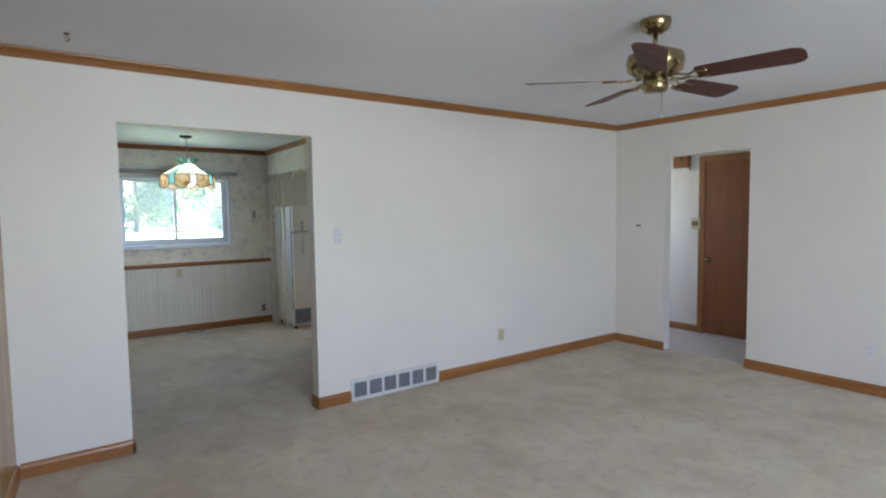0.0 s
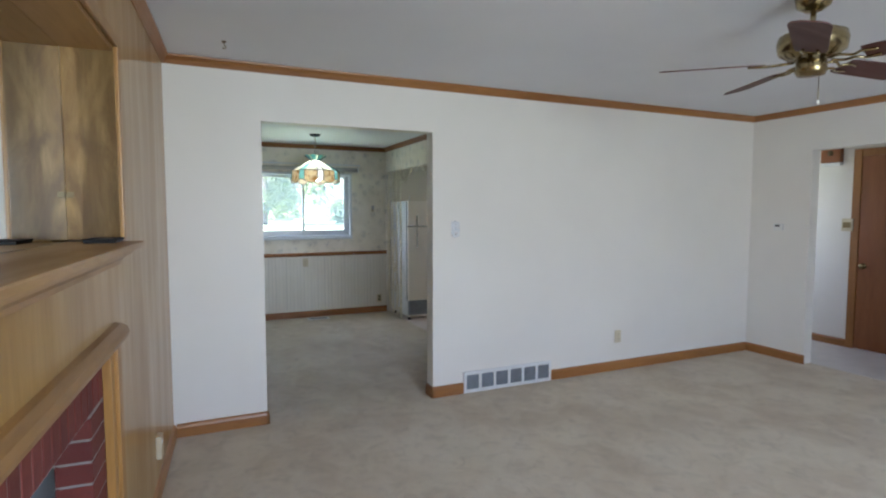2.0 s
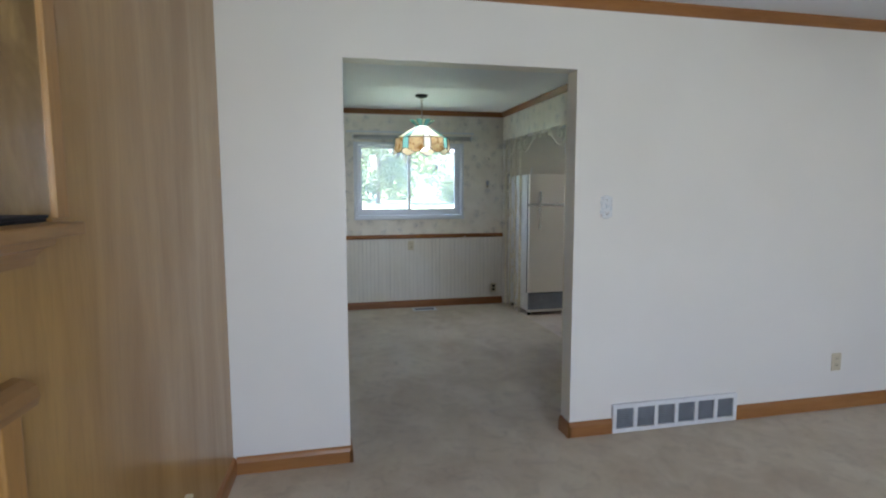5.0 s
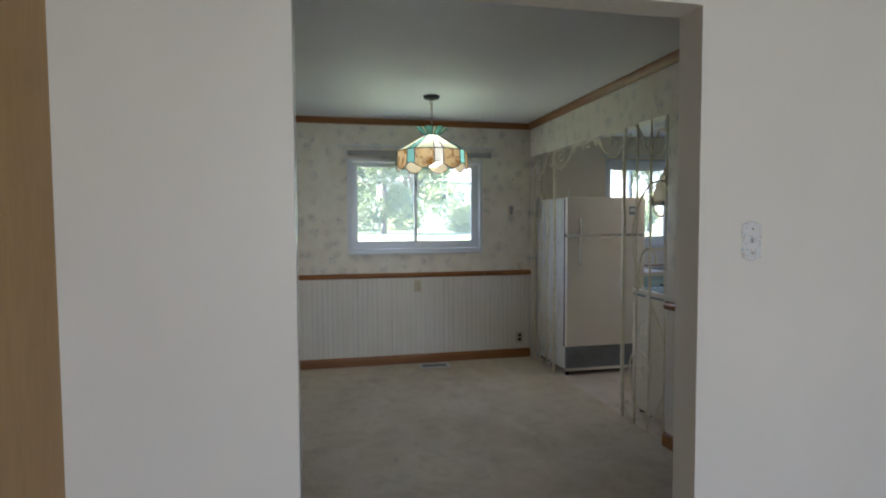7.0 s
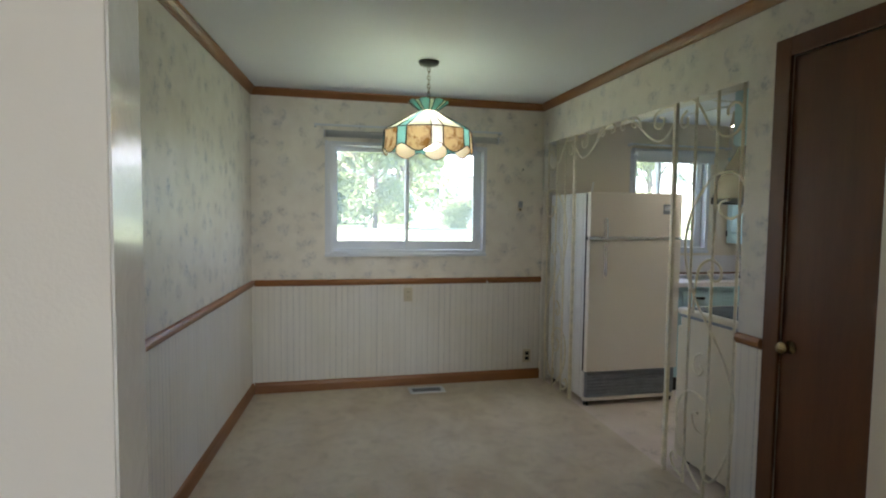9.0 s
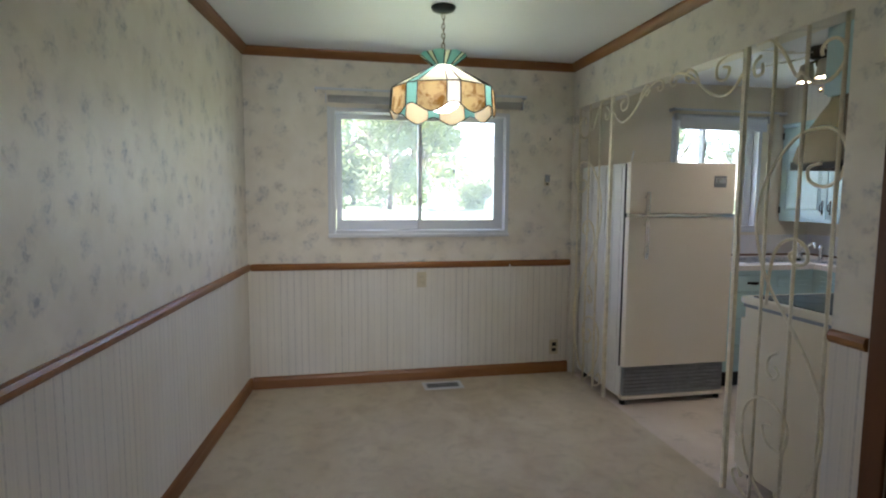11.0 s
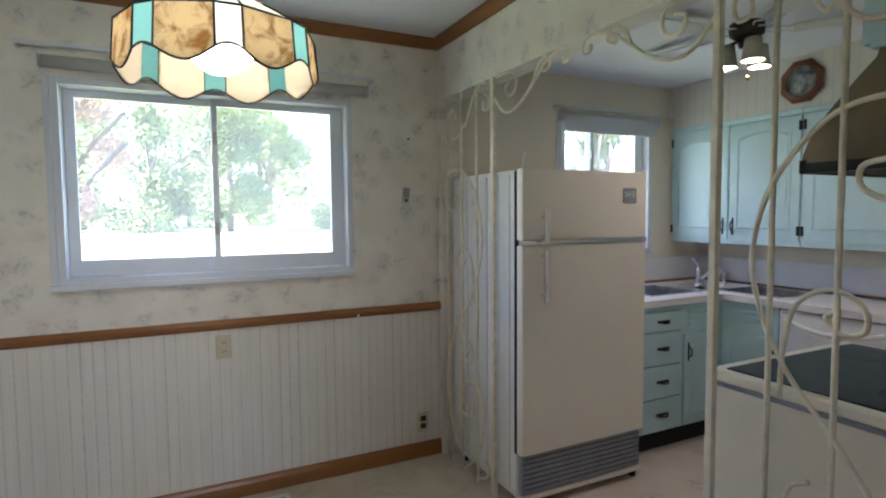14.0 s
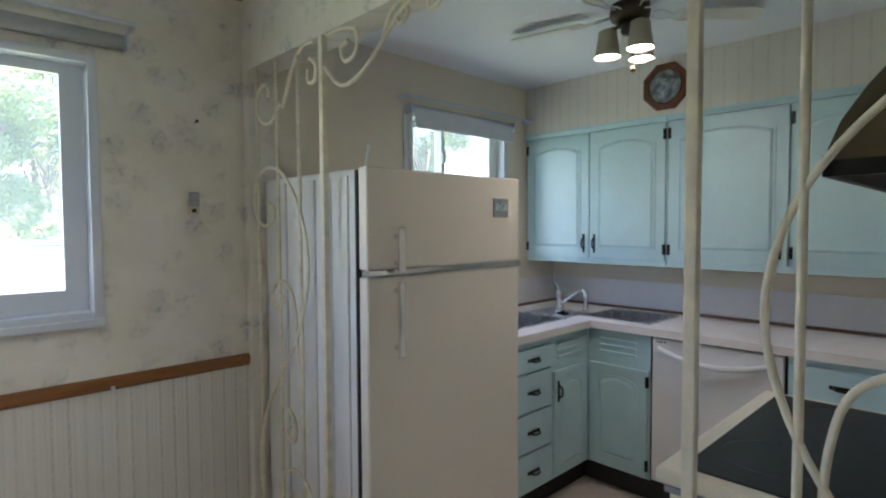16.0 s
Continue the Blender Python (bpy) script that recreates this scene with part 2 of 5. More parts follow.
ENAMEL = plain("cream_enamel", (0.86, 0.80, 0.71), 0.3, 0, 0.03, 2, 0)
STOVE_WHITE = plain("stove_enamel", (0.78, 0.71, 0.56), 0.3, 0, 0.06, 4, 0.01)
FRIDGE_SIDE = plain("fridge_side_paint", (0.82, 0.82, 0.80), 0.3, 0, 0.06, 4, 0.01)
CHROME = plain("chrome", (0.75, 0.75, 0.76), 0.14, 1.0, 0.05, 20, 0)
HOOD_STEEL = plain("dull_hood_steel", (0.15, 0.125, 0.085), 0.36, 1.0, 0.15, 12, 0.02)
STEEL = plain("brushed_steel", (0.72, 0.73, 0.76), 0.28, 1.0, 0.1, 40, 0.03)
GRILLE = plain("grey_grille_paint", (0.26, 0.28, 0.31), 0.5, 0.1, 0.15, 20)
REGISTER = plain("register_white", (0.76, 0.77, 0.78), 0.45, 0, 0.06, 10)
MINT = plain("pale_blue_cabinet_paint", (0.50, 0.69, 0.73), 0.34, 0, 0.07, 5, 0.04, 60)
BLACK_IRON = plain("black_iron_hardware", (0.02, 0.02, 0.02), 0.4, 0.6, 0.2, 40)
# Near-black for dark parts, and for shade put into slots, gaps and toe kicks.
DARK = plain("dark_parts_and_gap_shade", (0.02, 0.02, 0.022), 0.8, 0, 0.1, 10)
LAMINATE = plain("pink_white_laminate", (0.83, 0.78, 0.75), 0.42, 0, 0.05, 9, 0)
SPLASH = plain("white_splash_panel", (0.76, 0.75, 0.76), 0.35, 0, 0.05, 5, 0.01)
BROWN_EDGE = plain("brown_counter_edge", (0.22, 0.12, 0.07), 0.5)
GLASS_TOP = plain("black_glass_cooktop", (0.022, 0.026, 0.028), 0.3, 0, 0.1, 4, 0, Specular_IOR_Level=0.08)
APPLIANCE = plain("white_appliance", (0.83, 0.82, 0.83), 0.3, 0, 0.04, 4, 0.01)
PLATE = plain("almond_plate", (0.60, 0.53, 0.38), 0.4, 0, 0.06, 10)
WHITE_PLATE = plain("white_plate", (0.80, 0.80, 0.79), 0.35, 0, 0.04, 10)
SHADE_GREY = plain("grey_roller_shade", (0.45, 0.45, 0.44), 0.6, 0, 0.08, 8)
PANE = glass_pane("window_glass")
MIRROR = plain("silvered_mirror", (0.86, 0.88, 0.87), 0.02, 1.0, 0.02, 3, 0)
GRASS = plain("lawn", (0.24, 0.28, 0.14), 0.9, 0, 0.3, 1.5, 0.4, 30)
BARK = plain("bark", (0.12, 0.09, 0.07), 0.9, 0, 0.3, 8, 0.5, 40)

# ---- builders ----
UNIT = Matrix.Identity(4)


def mesh_of(name, bm, material):
    data = bpy.data.meshes.new(name)
    bm.to_mesh(data)
    bm.free()
    for m in material if isinstance(material, (list, tuple)) else [material]:
        data.materials.append(m)
    return data


def thing(name, base, label, category, group="", kind=""):
    root = new(name)
    root.empty_display_size = 0.1
    root.matrix_basis = base if isinstance(base, Matrix) else Matrix.Translation(base)
    return tagged(root, label, category, group, kind)


def part(name, bm, material, parent=None, label="", m=None):
    """One mesh object. Its geometry is in the world's metres, or in those of the pose m."""
    if m is not None:
        bm.transform(m)
    ob = new(name, mesh_of(name, bm, material))
    if parent is not None:
        ob.parent = parent
        up = parent
        whole = UNIT.copy()
        while up is not None:
            whole = up.matrix_basis @ whole if up.parent is None else whole
            up = up.parent
        ob.matrix_parent_inverse = whole.inverted() if parent.parent is None else UNIT
    if label:
        tagged(ob, label)
    return ob


def smooth(bm):
    for face in bm.faces:
        face.smooth = True
    return bm


def add_box(bm, lo, hi):
    v = [bm.verts.new((x, y, z)) for x in (lo[0], hi[0]) for y in (lo[1], hi[1]) for z in (lo[2], hi[2])]
    for f in ((0, 1, 3, 2), (4, 6, 7, 5), (0, 4, 5, 1), (2, 3, 7, 6), (0, 2, 6, 4), (1, 5, 7, 3)):
        bm.faces.new([v[i] for i in f])
    return bm


def box(lo, hi, bevel=0.0, segments=2):
    bm = add_box(bmesh.new(), [min(a, b) for a, b in zip(lo, hi)], [max(a, b) for a, b in zip(lo, hi)])
    bmesh.ops.recalc_face_normals(bm, faces=bm.faces)
    if bevel:
        bmesh.ops.bevel(bm, geom=bm.edges[:], offset=bevel, segments=segments, affect="EDGES", profile=0.6)
    return bm


def boxes(*pairs):
    bm = bmesh.new()
    for lo, hi in pairs:
        add_box(bm, [min(a, b) for a, b in zip(lo, hi)], [max(a, b) for a, b in zip(lo, hi)])
    bmesh.ops.recalc_face_normals(bm, faces=bm.faces)
    return bm


def plate(rects, holes, w0, w1, to):
    """One connected slab: rectangles (u0, u1, v0, v1) less holes, from depth w0 to w1, laid into the world by to(u, v, w)."""
    us = sorted({round(q, 4) for r in (*rects, *holes) for q in r[:2]})
    vs = sorted({round(q, 4) for r in (*rects, *holes) for q in r[2:]})
    inside = lambda r, u, v: r[0] < u < r[1] and r[2] < v < r[3]  # noqa: E731
    solid = set()
    for i in range(len(us) - 1):
        for j in range(len(vs) - 1):
            u, v = (us[i] + us[i + 1]) / 2, (vs[j] + vs[j + 1]) / 2
            if any(inside(r, u, v) for r in rects) and not any(inside(h, u, v) for h in holes):
                solid.add((i, j))
    bm, made = bmesh.new(), {}

    def vert(i, j, w):
        if (i, j, w) not in made:
            made[i, j, w] = bm.verts.new(to(us[i], vs[j], w))
        return made[i, j, w]

    for i, j in solid:
        for w in (w0, w1):
            bm.faces.new([vert(i, j, w), vert(i + 1, j, w), vert(i + 1, j + 1, w), vert(i, j + 1, w)])
        for (di, dj), (a, b) in (((-1, 0), ((i, j), (i, j + 1))), ((1, 0), ((i + 1, j), (i + 1, j + 1))), ((0, -1), ((i, j), (i + 1, j))), ((0, 1), ((i, j + 1), (i + 1, j + 1)))):
            if (i + di, j + dj) not in solid:
                bm.faces.new([vert(*a, w0), vert(*b, w0), vert(*b, w1), vert(*a, w1)])
    bmesh.ops.recalc_face_normals(bm, faces=bm.faces)
    return bm


def along_x(u, v, w):
    return u, w, v


def along_y(u, v, w):
    return w, u, v


def lying(u, v, w):
    return u, v, w


def lathe(profile, centre, steps=28):
    """A turned shape from (radius, z) pairs about an upright axis."""
    bm = bmesh.new()
    rings = []
    for r, z in profile:
        rings.append([bm.verts.new((centre[0] + r * math.cos(2 * math.pi * k / steps), centre[1] + r * math.sin(2 * math.pi * k / steps), centre[2] + z)) for k in range(steps)])
    for a, b in zip(rings, rings[1:]):
        for k in range(steps):
            bm.faces.new((a[k], a[(k + 1) % steps], b[(k + 1) % steps], b[k]))
    for ring, flip in ((rings[0], True), (rings[-1], False)):
        if profile[0 if flip else -1][0] > 1e-4:
            bm.faces.new(ring[::-1] if flip else ring)
    bmesh.ops.remove_doubles(bm, verts=bm.verts[:], dist=1e-5)
    bmesh.ops.recalc_face_normals(bm, faces=bm.faces)
    return smooth(bm)


def curve_points(points, steps=6):
    """A smooth line through the points."""
    p = [Vector(q) for q in points]
    p = [2 * p[0] - p[1], *p, 2 * p[-1] - p[-2]]
    out = []
    for a, b, c, d in zip(p, p[1:], p[2:], p[3:]):
        for k in range(steps):
            t = k / steps
            out.append(0.5 * (2 * b + (c - a) * t + (2 * a - 5 * b + 4 * c - d) * t * t + (3 * b - a - 3 * c + d) * t**3))
    return out + [p[-2]]


def tube(points, radius, sides=8, bm=None):
    bm = bm or bmesh.new()
    points = [Vector(q) for q in points]
    rings, side = [], None
    for k, q in enumerate(points):
        ahead = (points[min(k + 1, len(points) - 1)] - points[max(k - 1, 0)]).normalized()
        side = ahead.orthogonal().normalized() if side is None else (side - ahead * side.dot(ahead)).normalized()
        other = ahead.cross(side)
        rings.append([bm.verts.new(q + radius * (math.cos(2 * math.pi * n / sides) * side + math.sin(2 * math.pi * n / sides) * other)) for n in range(sides)])
    for a, b in zip(rings, rings[1:]):
        for n in range(sides):
            face = bm.faces.new((a[n], a[(n + 1) % sides], b[(n + 1) % sides], b[n]))
            face.smooth = True
    bm.faces.new(rings[0][::-1]), bm.faces.new(rings[-1])
    return bm


def sweep(profile, start, end, out):
    """A moulding: (outward, up) pairs carried along a straight run from start to end, out being the way off the wall."""
    bm = bmesh.new()
    out = Vector(out)
    ends = [[bm.verts.new(Vector(p) + out * o + Vector((0, 0, u))) for o, u in profile] for p in (start, end)]
    n = len(profile)
    for k in range(n):
        bm.faces.new((ends[0][k], ends[0][(k + 1) % n], ends[1][(k + 1) % n], ends[1][k]))
    bm.faces.new(ends[0][::-1]), bm.faces.new(ends[1])
    bmesh.ops.recalc_face_normals(bm, faces=bm.faces)
    return bm


def structure(name, bm, material, label, category, parent=None):
    return tagged(part(name, bm, material, parent), label, category, kind="structure")


# ---- the large structure ----
TOP = 2.455
DTOPC = 2.395
KTOP = 2.30
WX, EX = 0.015, 2.43
NY = 7.53
PY0, PY1 = 3.775, 3.89

structure("floor", boxes(((-1.6, -2.8, -0.12), (6.5, PY1 + 0.01, 0)), ((-0.6, PY1 + 0.01, -0.12), (2.45, NY + 0.1, 0)), ((2.45, PY1 + 0.01, -0.12), (3.25, 5.08, 0)), ((5.2, PY1 + 0.01, -0.12), (6.5, 4.8, 0))), CARPET, "mottled beige cut-pile carpet through living and dining rooms", "floor")
structure("floor_kitchen", box((2.45, 5.0, -0.12), (4.8, NY + 0.1, -0.004)), VINYL, "worn pale beige patterned vinyl kitchen floor", "floor")
HALL_VINYL = plain("pale_hall_vinyl", (0.62, 0.575, 0.53), 0.4, 0, 0.1, 5, 0.05)
structure("floor_hall", box((5.3, 1.0, -0.02), (6.4, 4.62, 0.004)), HALL_VINYL, "pale greyish beige smooth hall floor", "floor")
# The last box is unseen, added to keep sky light out behind the door.
structure("ceiling", boxes(((-1.6, -2.8, TOP), (5.31, PY1 - 0.05, TOP + 0.12)), ((-0.6, PY1 - 0.05, DTOPC), (2.5, NY + 0.1, TOP + 0.12)), ((2.5, PY1 - 0.05, TOP), (3.25, 5.1, TOP + 0.12))), CEILING, "flat white painted plaster ceiling", "ceiling")
structure("ceiling_kitchen", box((2.5, 5.0, KTOP), (4.8, NY + 0.1, KTOP + 0.27)), CEILING, "lower white painted kitchen ceiling", "ceiling")
structure("ceiling_hall", box((5.31, 1.0, TOP), (6.5, 4.8, TOP + 0.12)), CEILING, "white painted hall ceiling", "ceiling")

OX0, OX1, OTOP = 0.297, 1.555, 2.082
structure("wall_partition", plate([(-0.5, 5.32, 0, TOP)], [(OX0, OX1, -1, OTOP)], PY0, PY1, along_x), PAINT, "white painted wall with a wide cased-free opening", "wall")
jamb_nodes = Nodes("semigloss_jamb_paint")
jamb_nodes.bump(jamb_nodes.noise(26, 2, None, 0.5, 0.8), 0.35, 0.004)
GLOSSY = jamb_nodes.finish(jamb_nodes.mix(jamb_nodes.noise(6), (0.74, 0.725, 0.69), (0.80, 0.785, 0.755)), 0.2, Coat_Weight=0.5, Coat_Roughness=0.12)
structure("trim_jamb", box((OX0 - 0.002, PY0 + 0.005, 0.0), (OX0 + 0.003, PY1 - 0.003, OTOP - 0.001)), GLOSSY, "trowelled semigloss plaster lining of the opening", "jamb")
HY0, HY1, HTOP = 2.31, 3.17, 2.055
EWX = 5.20
structure("wall_east", plate([(-2.8, PY0, 0, TOP)], [(HY0, HY1, -1, HTOP)], EWX, EWX + 0.12, along_y), PAINT, "white painted wall with a hall opening", "wall")
structure("wall_south", plate([(-1.6, EWX, 0, TOP)], [(0.26, 2.34, 0.81, 2.19)], -2.8, -2.68, along_x), PAINT, "white painted wall with a picture window", "wall")
HBX = 6.3
structure("wall_hall", boxes(((HBX, 1.0, 0), (HBX + 0.12, 4.8, TOP)), ((EWX + 0.12, 1.0, 0), (HBX, 1.12, TOP)), ((EWX, PY1, 0), (EWX + 0.12, 4.72, TOP))), PAINT, "off-white painted hall walls", "wall")
# Out of view; its opening is there only for the hall fill lamp.
structure("wall_hall_end", plate([(EWX + 0.12, HBX, 0, TOP)], [(5.5, 6.15, 1.05, 2.05)], 4.6, 4.72, along_x), PAINT, "unseen off-white painted hall end wall, opened for the fill light", "wall")
SKEW = 0.09                  # the west wall runs out of square by this much a metre
WSX = WX - SKEW * (NY - PY1)
OFF = tuple(Vector((1, -SKEW, 0)).normalized())
bm = bmesh.new()
low = [bm.verts.new((x, y, 0)) for x, y in ((WX, NY), (WX - 0.115, NY), (WSX - 0.115, PY1), (WSX, PY1))]
high = [bm.verts.new((v.co.x, v.co.y, TOP)) for v in low]
bm.faces.new(low[::-1]), bm.faces.new(high)
for k in range(4):
    bm.faces.new((low[k], low[(k + 1) % 4], high[(k + 1) % 4], high[k]))
bmesh.ops.recalc_face_normals(bm, faces=bm.faces)
structure("wall_dining_west", bm, PAPER, "floral wallpaper above and striped paper below a chair rail", "wall")
DW = (0.60, 1.915, 1.11, 2.01)
KW = (3.30, 4.10, 1.13, 2.03)


def pierced(x0, x1, hole, y0, y1, top):
    return plate([(x0, x1, 0, top)], [hole], y0, y1, along_x)


def inset(hole, k):
    return (hole[0] + k, hole[1] - k, hole[2] + k, hole[3] - k)


structure("wall_dining_north", pierced(WX - 0.115, EX + 0.03, inset(DW, 0.012), NY, NY + 0.17, TOP), PAPER, "floral wallpapered wall with a sliding window", "wall")
structure("wall_kitchen_north", pierced(EX + 0.03, 4.74, inset(KW, 0.012), NY, NY + 0.17, TOP), CREAM, "cream painted kitchen wall with a small window", "wall")
DY0, DY1, DTOP = 4.18, 4.98, 2.10
AY0, AY1, ATOP = 5.215, 7.49, 2.055
structure("wall_dining_east", plate([(PY1, NY, 0, TOP)], [(DY0, DY1, -1, DTOP), (AY0, AY1, -1, ATOP)], EX, EX + 0.11, along_y), PAPER, "wallpapered wall with a doorway and a wide kitchen opening", "wall")
structure("wall_kitchen_east", box((4.62, 5.0, 0), (4.74, NY, KTOP)), CREAM, "cream painted kitchen wall behind the counter", "wall")
structure("wall_kitchen_south", box((EX + 0.11, 5.08, 0), (4.62, 5.2, KTOP)), CREAM, "cream painted kitchen wall behind the stove", "wall")
structure("kitchen_soffit", box((4.30, 5.2, 1.985), (4.62, NY, KTOP)), STRIPE, "striped papered soffit above the wall cabinets", "soffit")
# Added out of view so that no daylight shows round the closed door.
structure("closet_back", box((EX + 0.7, PY1, 0), (EX + 0.78, 5.08, TOP)), PAINT, "unseen plain wall added to keep light out behind the door", "wall")
structure("splash_panel_east", box((4.612, 5.2, 0.915), (4.62, NY, 1.085)), SPLASH, "white laminate splash panel", "splashback")
structure("splash_panel_north", box((3.25, NY - 0.008, 0.915), (4.612, NY, 1.085)), SPLASH, "white laminate splash panel", "splashback")

# the slanting fireplace wall, in its own axes: u from the corner along the wall, v off it
SLANT = math.degrees(math.atan2(0.09, 1.475))
FIRE = Matrix.Translation((-0.285, PY0, 0)) @ Matrix.Rotation(radians(-90 - SLANT), 4, "Z")
# FIRE maps local x to u; local -y would be the room, so v = local y


def fire(lo, hi, bevel=0.0):
    bm = box(lo, hi, bevel)
    bm.transform(FIRE)
    return bm


def fires(*pairs):
    bm = boxes(*pairs)
    bm.transform(FIRE)
    return bm
BASE = [(0.0, 0.0), (0.016, 0.0), (0.016, 0.062), (0.011, 0.078), (0.005, 0.085), (0.0, 0.088)]
CROWN = [(0.0, 0.0), (0.007, 0.0), (0.010, 0.008), (0.013, 0.010), (0.020, 0.024), (0.032, 0.038), (0.040, 0.044), (0.042, 0.056), (0.0, 0.056)]
RAIL = [(0.0, 0.0), (0.012, 0.003), (0.020, 0.014), (0.022, 0.03), (0.016, 0.044), (0.008, 0.05), (0.0, 0.05)]


def run(name, profile, start, end, out, material, label, category):
    return structure(name, sweep(profile, start, end, out), material, label, category)


def baseboard(start, end, out, material):
    return run("baseboard", BASE, (*start, 0), (*end, 0), out, material, "honey oak baseboard along the carpet", "baseboard")


def crown(start, end, out, material, top=TOP):
    return run("crown_moulding", CROWN, (*start, top - 0.0565), (*end, top - 0.0565), out, material, "honey oak crown moulding under the ceiling", "crown moulding")


W, E, N, S = (-1, 0, 0), (1, 0, 0), (0, 1, 0), (0, -1, 0)
# living room
baseboard((-0.27, PY0), (OX0 + 0.012, PY0), S, OAK_X)
baseboard((OX1 - 0.012, PY0), (1.825, PY0), S, OAK_X)
baseboard((2.675, PY0), (EWX, PY0), S, OAK_X)
baseboard((EWX, HY1 - 0.012), (EWX, PY0 - 0.016), W, OAK_Y)
baseboard((EWX, -2.68), (EWX, HY0 + 0.012), W, OAK_Y)
baseboard((OX0, PY0 - 0.016), (OX0, PY1), E, OAK_Y)
baseboard((OX1, PY0 - 0.016), (OX1, PY1), W, OAK_Y)
crown((-0.30, PY0), (EWX, PY0), S, OAK_X)
crown((EWX, -2.68), (EWX, PY0), W, OAK_Y)
# dining room
baseboard((WSX, PY1), (WX, NY), OFF, RAIL_Y)
baseboard((WX + 0.016, NY), (EX, NY), S, RAIL_X)
baseboard((EX, PY1), (EX, DY0 - 0.07), W, RAIL_Y)
baseboard((EX, DY1 + 0.09), (EX, AY0), W, RAIL_Y)
crown((WSX, PY1), (WX, NY), OFF, RAIL_Y, DTOPC)
crown((WX, NY), (EX, NY), S, RAIL_X, DTOPC)
crown((EX, PY1), (EX, NY), W, RAIL_Y, DTOPC)
for a, b, o, m in (((WSX, PY1), (WX, NY), OFF, RAIL_Y), ((WX + 0.02, NY), (EX + 0.005, NY), S, RAIL_X), ((EX, DY1 + 0.09), (EX, AY0 - 0.002), W, RAIL_Y)):
    run("chair_rail", RAIL, (*a, 0.855), (*b, 0.855), o, m, "reddish oak chair rail between two papers", "chair rail")
# hall
baseboard((HBX, 1.12), (HBX, 2.47), W, OAK_Y)
baseboard((HBX, 3.40), (HBX, 4.6), W, OAK_Y)

# ---- fireplace wall ----
U0, U1 = 1.965, 3.015          # firebox
T0, T1 = 1.69, 3.29          # trim round the brick
N0, N1 = 1.50, 3.48          # niche over the mantel
MZ = 1.365                   # mantel's top
HZ = 2.085                   # niche's top
fireplace_wall = structure("wall_west", plate([(-0.2, 6.6, 0, TOP)], [(N0, N1, MZ - 0.03, HZ), (T0 + 0.07, T1 - 0.07, -1, 1.03)], -0.12, 0, lambda u, v, w: FIRE @ Vector((u, w, v))), PANEL, "honey maple panelled wall round a brick fireplace", "wall")
structure("wall_chimney", fires(((1.2, -1.0, 0), (3.8, -0.9, TOP)), ((1.2, -0.9, 0), (1.3, -0.12, TOP)), ((3.7, -0.9, 0), (3.8, -0.12, TOP))), PAINT, "plain wall closing the chimney breast", "wall")
bm = sweep(BASE, (0, 0, 0), (T0 - 0.003, 0, 0), (0, 1, 0))
bm.transform(FIRE)
structure("baseboard", bm, OAK_Y, "honey oak baseboard along the carpet", "baseboard")
bm = sweep(CROWN, (0, 0, TOP - 0.0565), (6.5, 0, TOP - 0.0565), (0, 1, 0))
bm.transform(FIRE)
structure("crown_moulding", bm, OAK_Y, "honey oak crown moulding under the ceiling", "crown moulding")

DULL_BRASS = plain("dull_brass_catch", (0.30, 0.24, 0.13), 0.6, 0.6, 0.2, 60)
niche = thing("mirror_niche", FIRE @ Matrix.Translation((2.5, 0, MZ)), "open maple display niche with a mirrored back over the mantel", "display niche")
part("side_board", fire((N0 - 0.02, -0.17, MZ + 0.004), (N0 + 0.0, 0.0, HZ), 0.002), PANEL_LIGHT, niche, "light knotty board")
part("side_board", fire((N1, -0.17, MZ + 0.004), (N1 + 0.02, 0.0, HZ), 0.002), PANEL_LIGHT, niche)
part("top_board", fire((N0 - 0.02, -0.17, HZ - 0.02), (N1 + 0.02, -0.003, HZ), 0.002), PANEL_Y, niche)
part("mirror", fire((N0, -0.182, MZ), (N1, -0.17, HZ), 0.001), MIRROR, niche, "silvered mirror back")
part("frame_strip", fire((N0 - 0.045, 0.0, MZ + 0.004), (N0 + 0.004, 0.014, HZ + 0.04), 0.004), GOLD, niche, "golden edge strip")
part("frame_strip", fire((N0 - 0.045, 0.0, HZ - 0.005), (N1 + 0.045, 0.016, HZ + 0.04), 0.004), PANEL_Y, niche)
part("catch", fire((N0, -0.168, 1.525), (N0 + 0.006, -0.145, 1.545), 0.002), DULL_BRASS, niche, "small brass catch")

mantel = thing("mantel_shelf", FIRE @ Matrix.Translation((2.5, 0, MZ - 0.1)), "honey maple mantel shelf with a stepped moulding below", "mantel")
part("shelf", fire((1.545, -0.17, MZ - 0.026), (3.45, 0.085, MZ), 0.006), PANEL_Y, mantel)
MANTEL = [(0.0, 0.0), (0.012, 0.002), (0.018, 0.018), (0.034, 0.034), (0.052, 0.040), (0.058, 0.056), (0.0, 0.056)]
bm = sweep(MANTEL, (1.60, 0, MZ - 0.083), (3.40, 0, MZ - 0.083), (0, 1, 0))
bm.transform(FIRE)
part("moulding", bm, PANEL_Y, mantel)


def remote(u, length, v):
    ob = thing("dark_case", FIRE @ Matrix.Translation((u, v, MZ)), "flat dark blue-black case lying on the mantel", "case")
    part("lid", fire((u, v - 0.05, MZ + 0.007), (u + length, v + 0.05, MZ + 0.014), 0.003), DARK, ob)
    part("base", fire((u + 0.003, v - 0.047, MZ), (u + length - 0.003, v + 0.047, MZ + 0.007), 0.002), BLACK_IRON, ob)


remote(1.55, 0.16, -0.03)

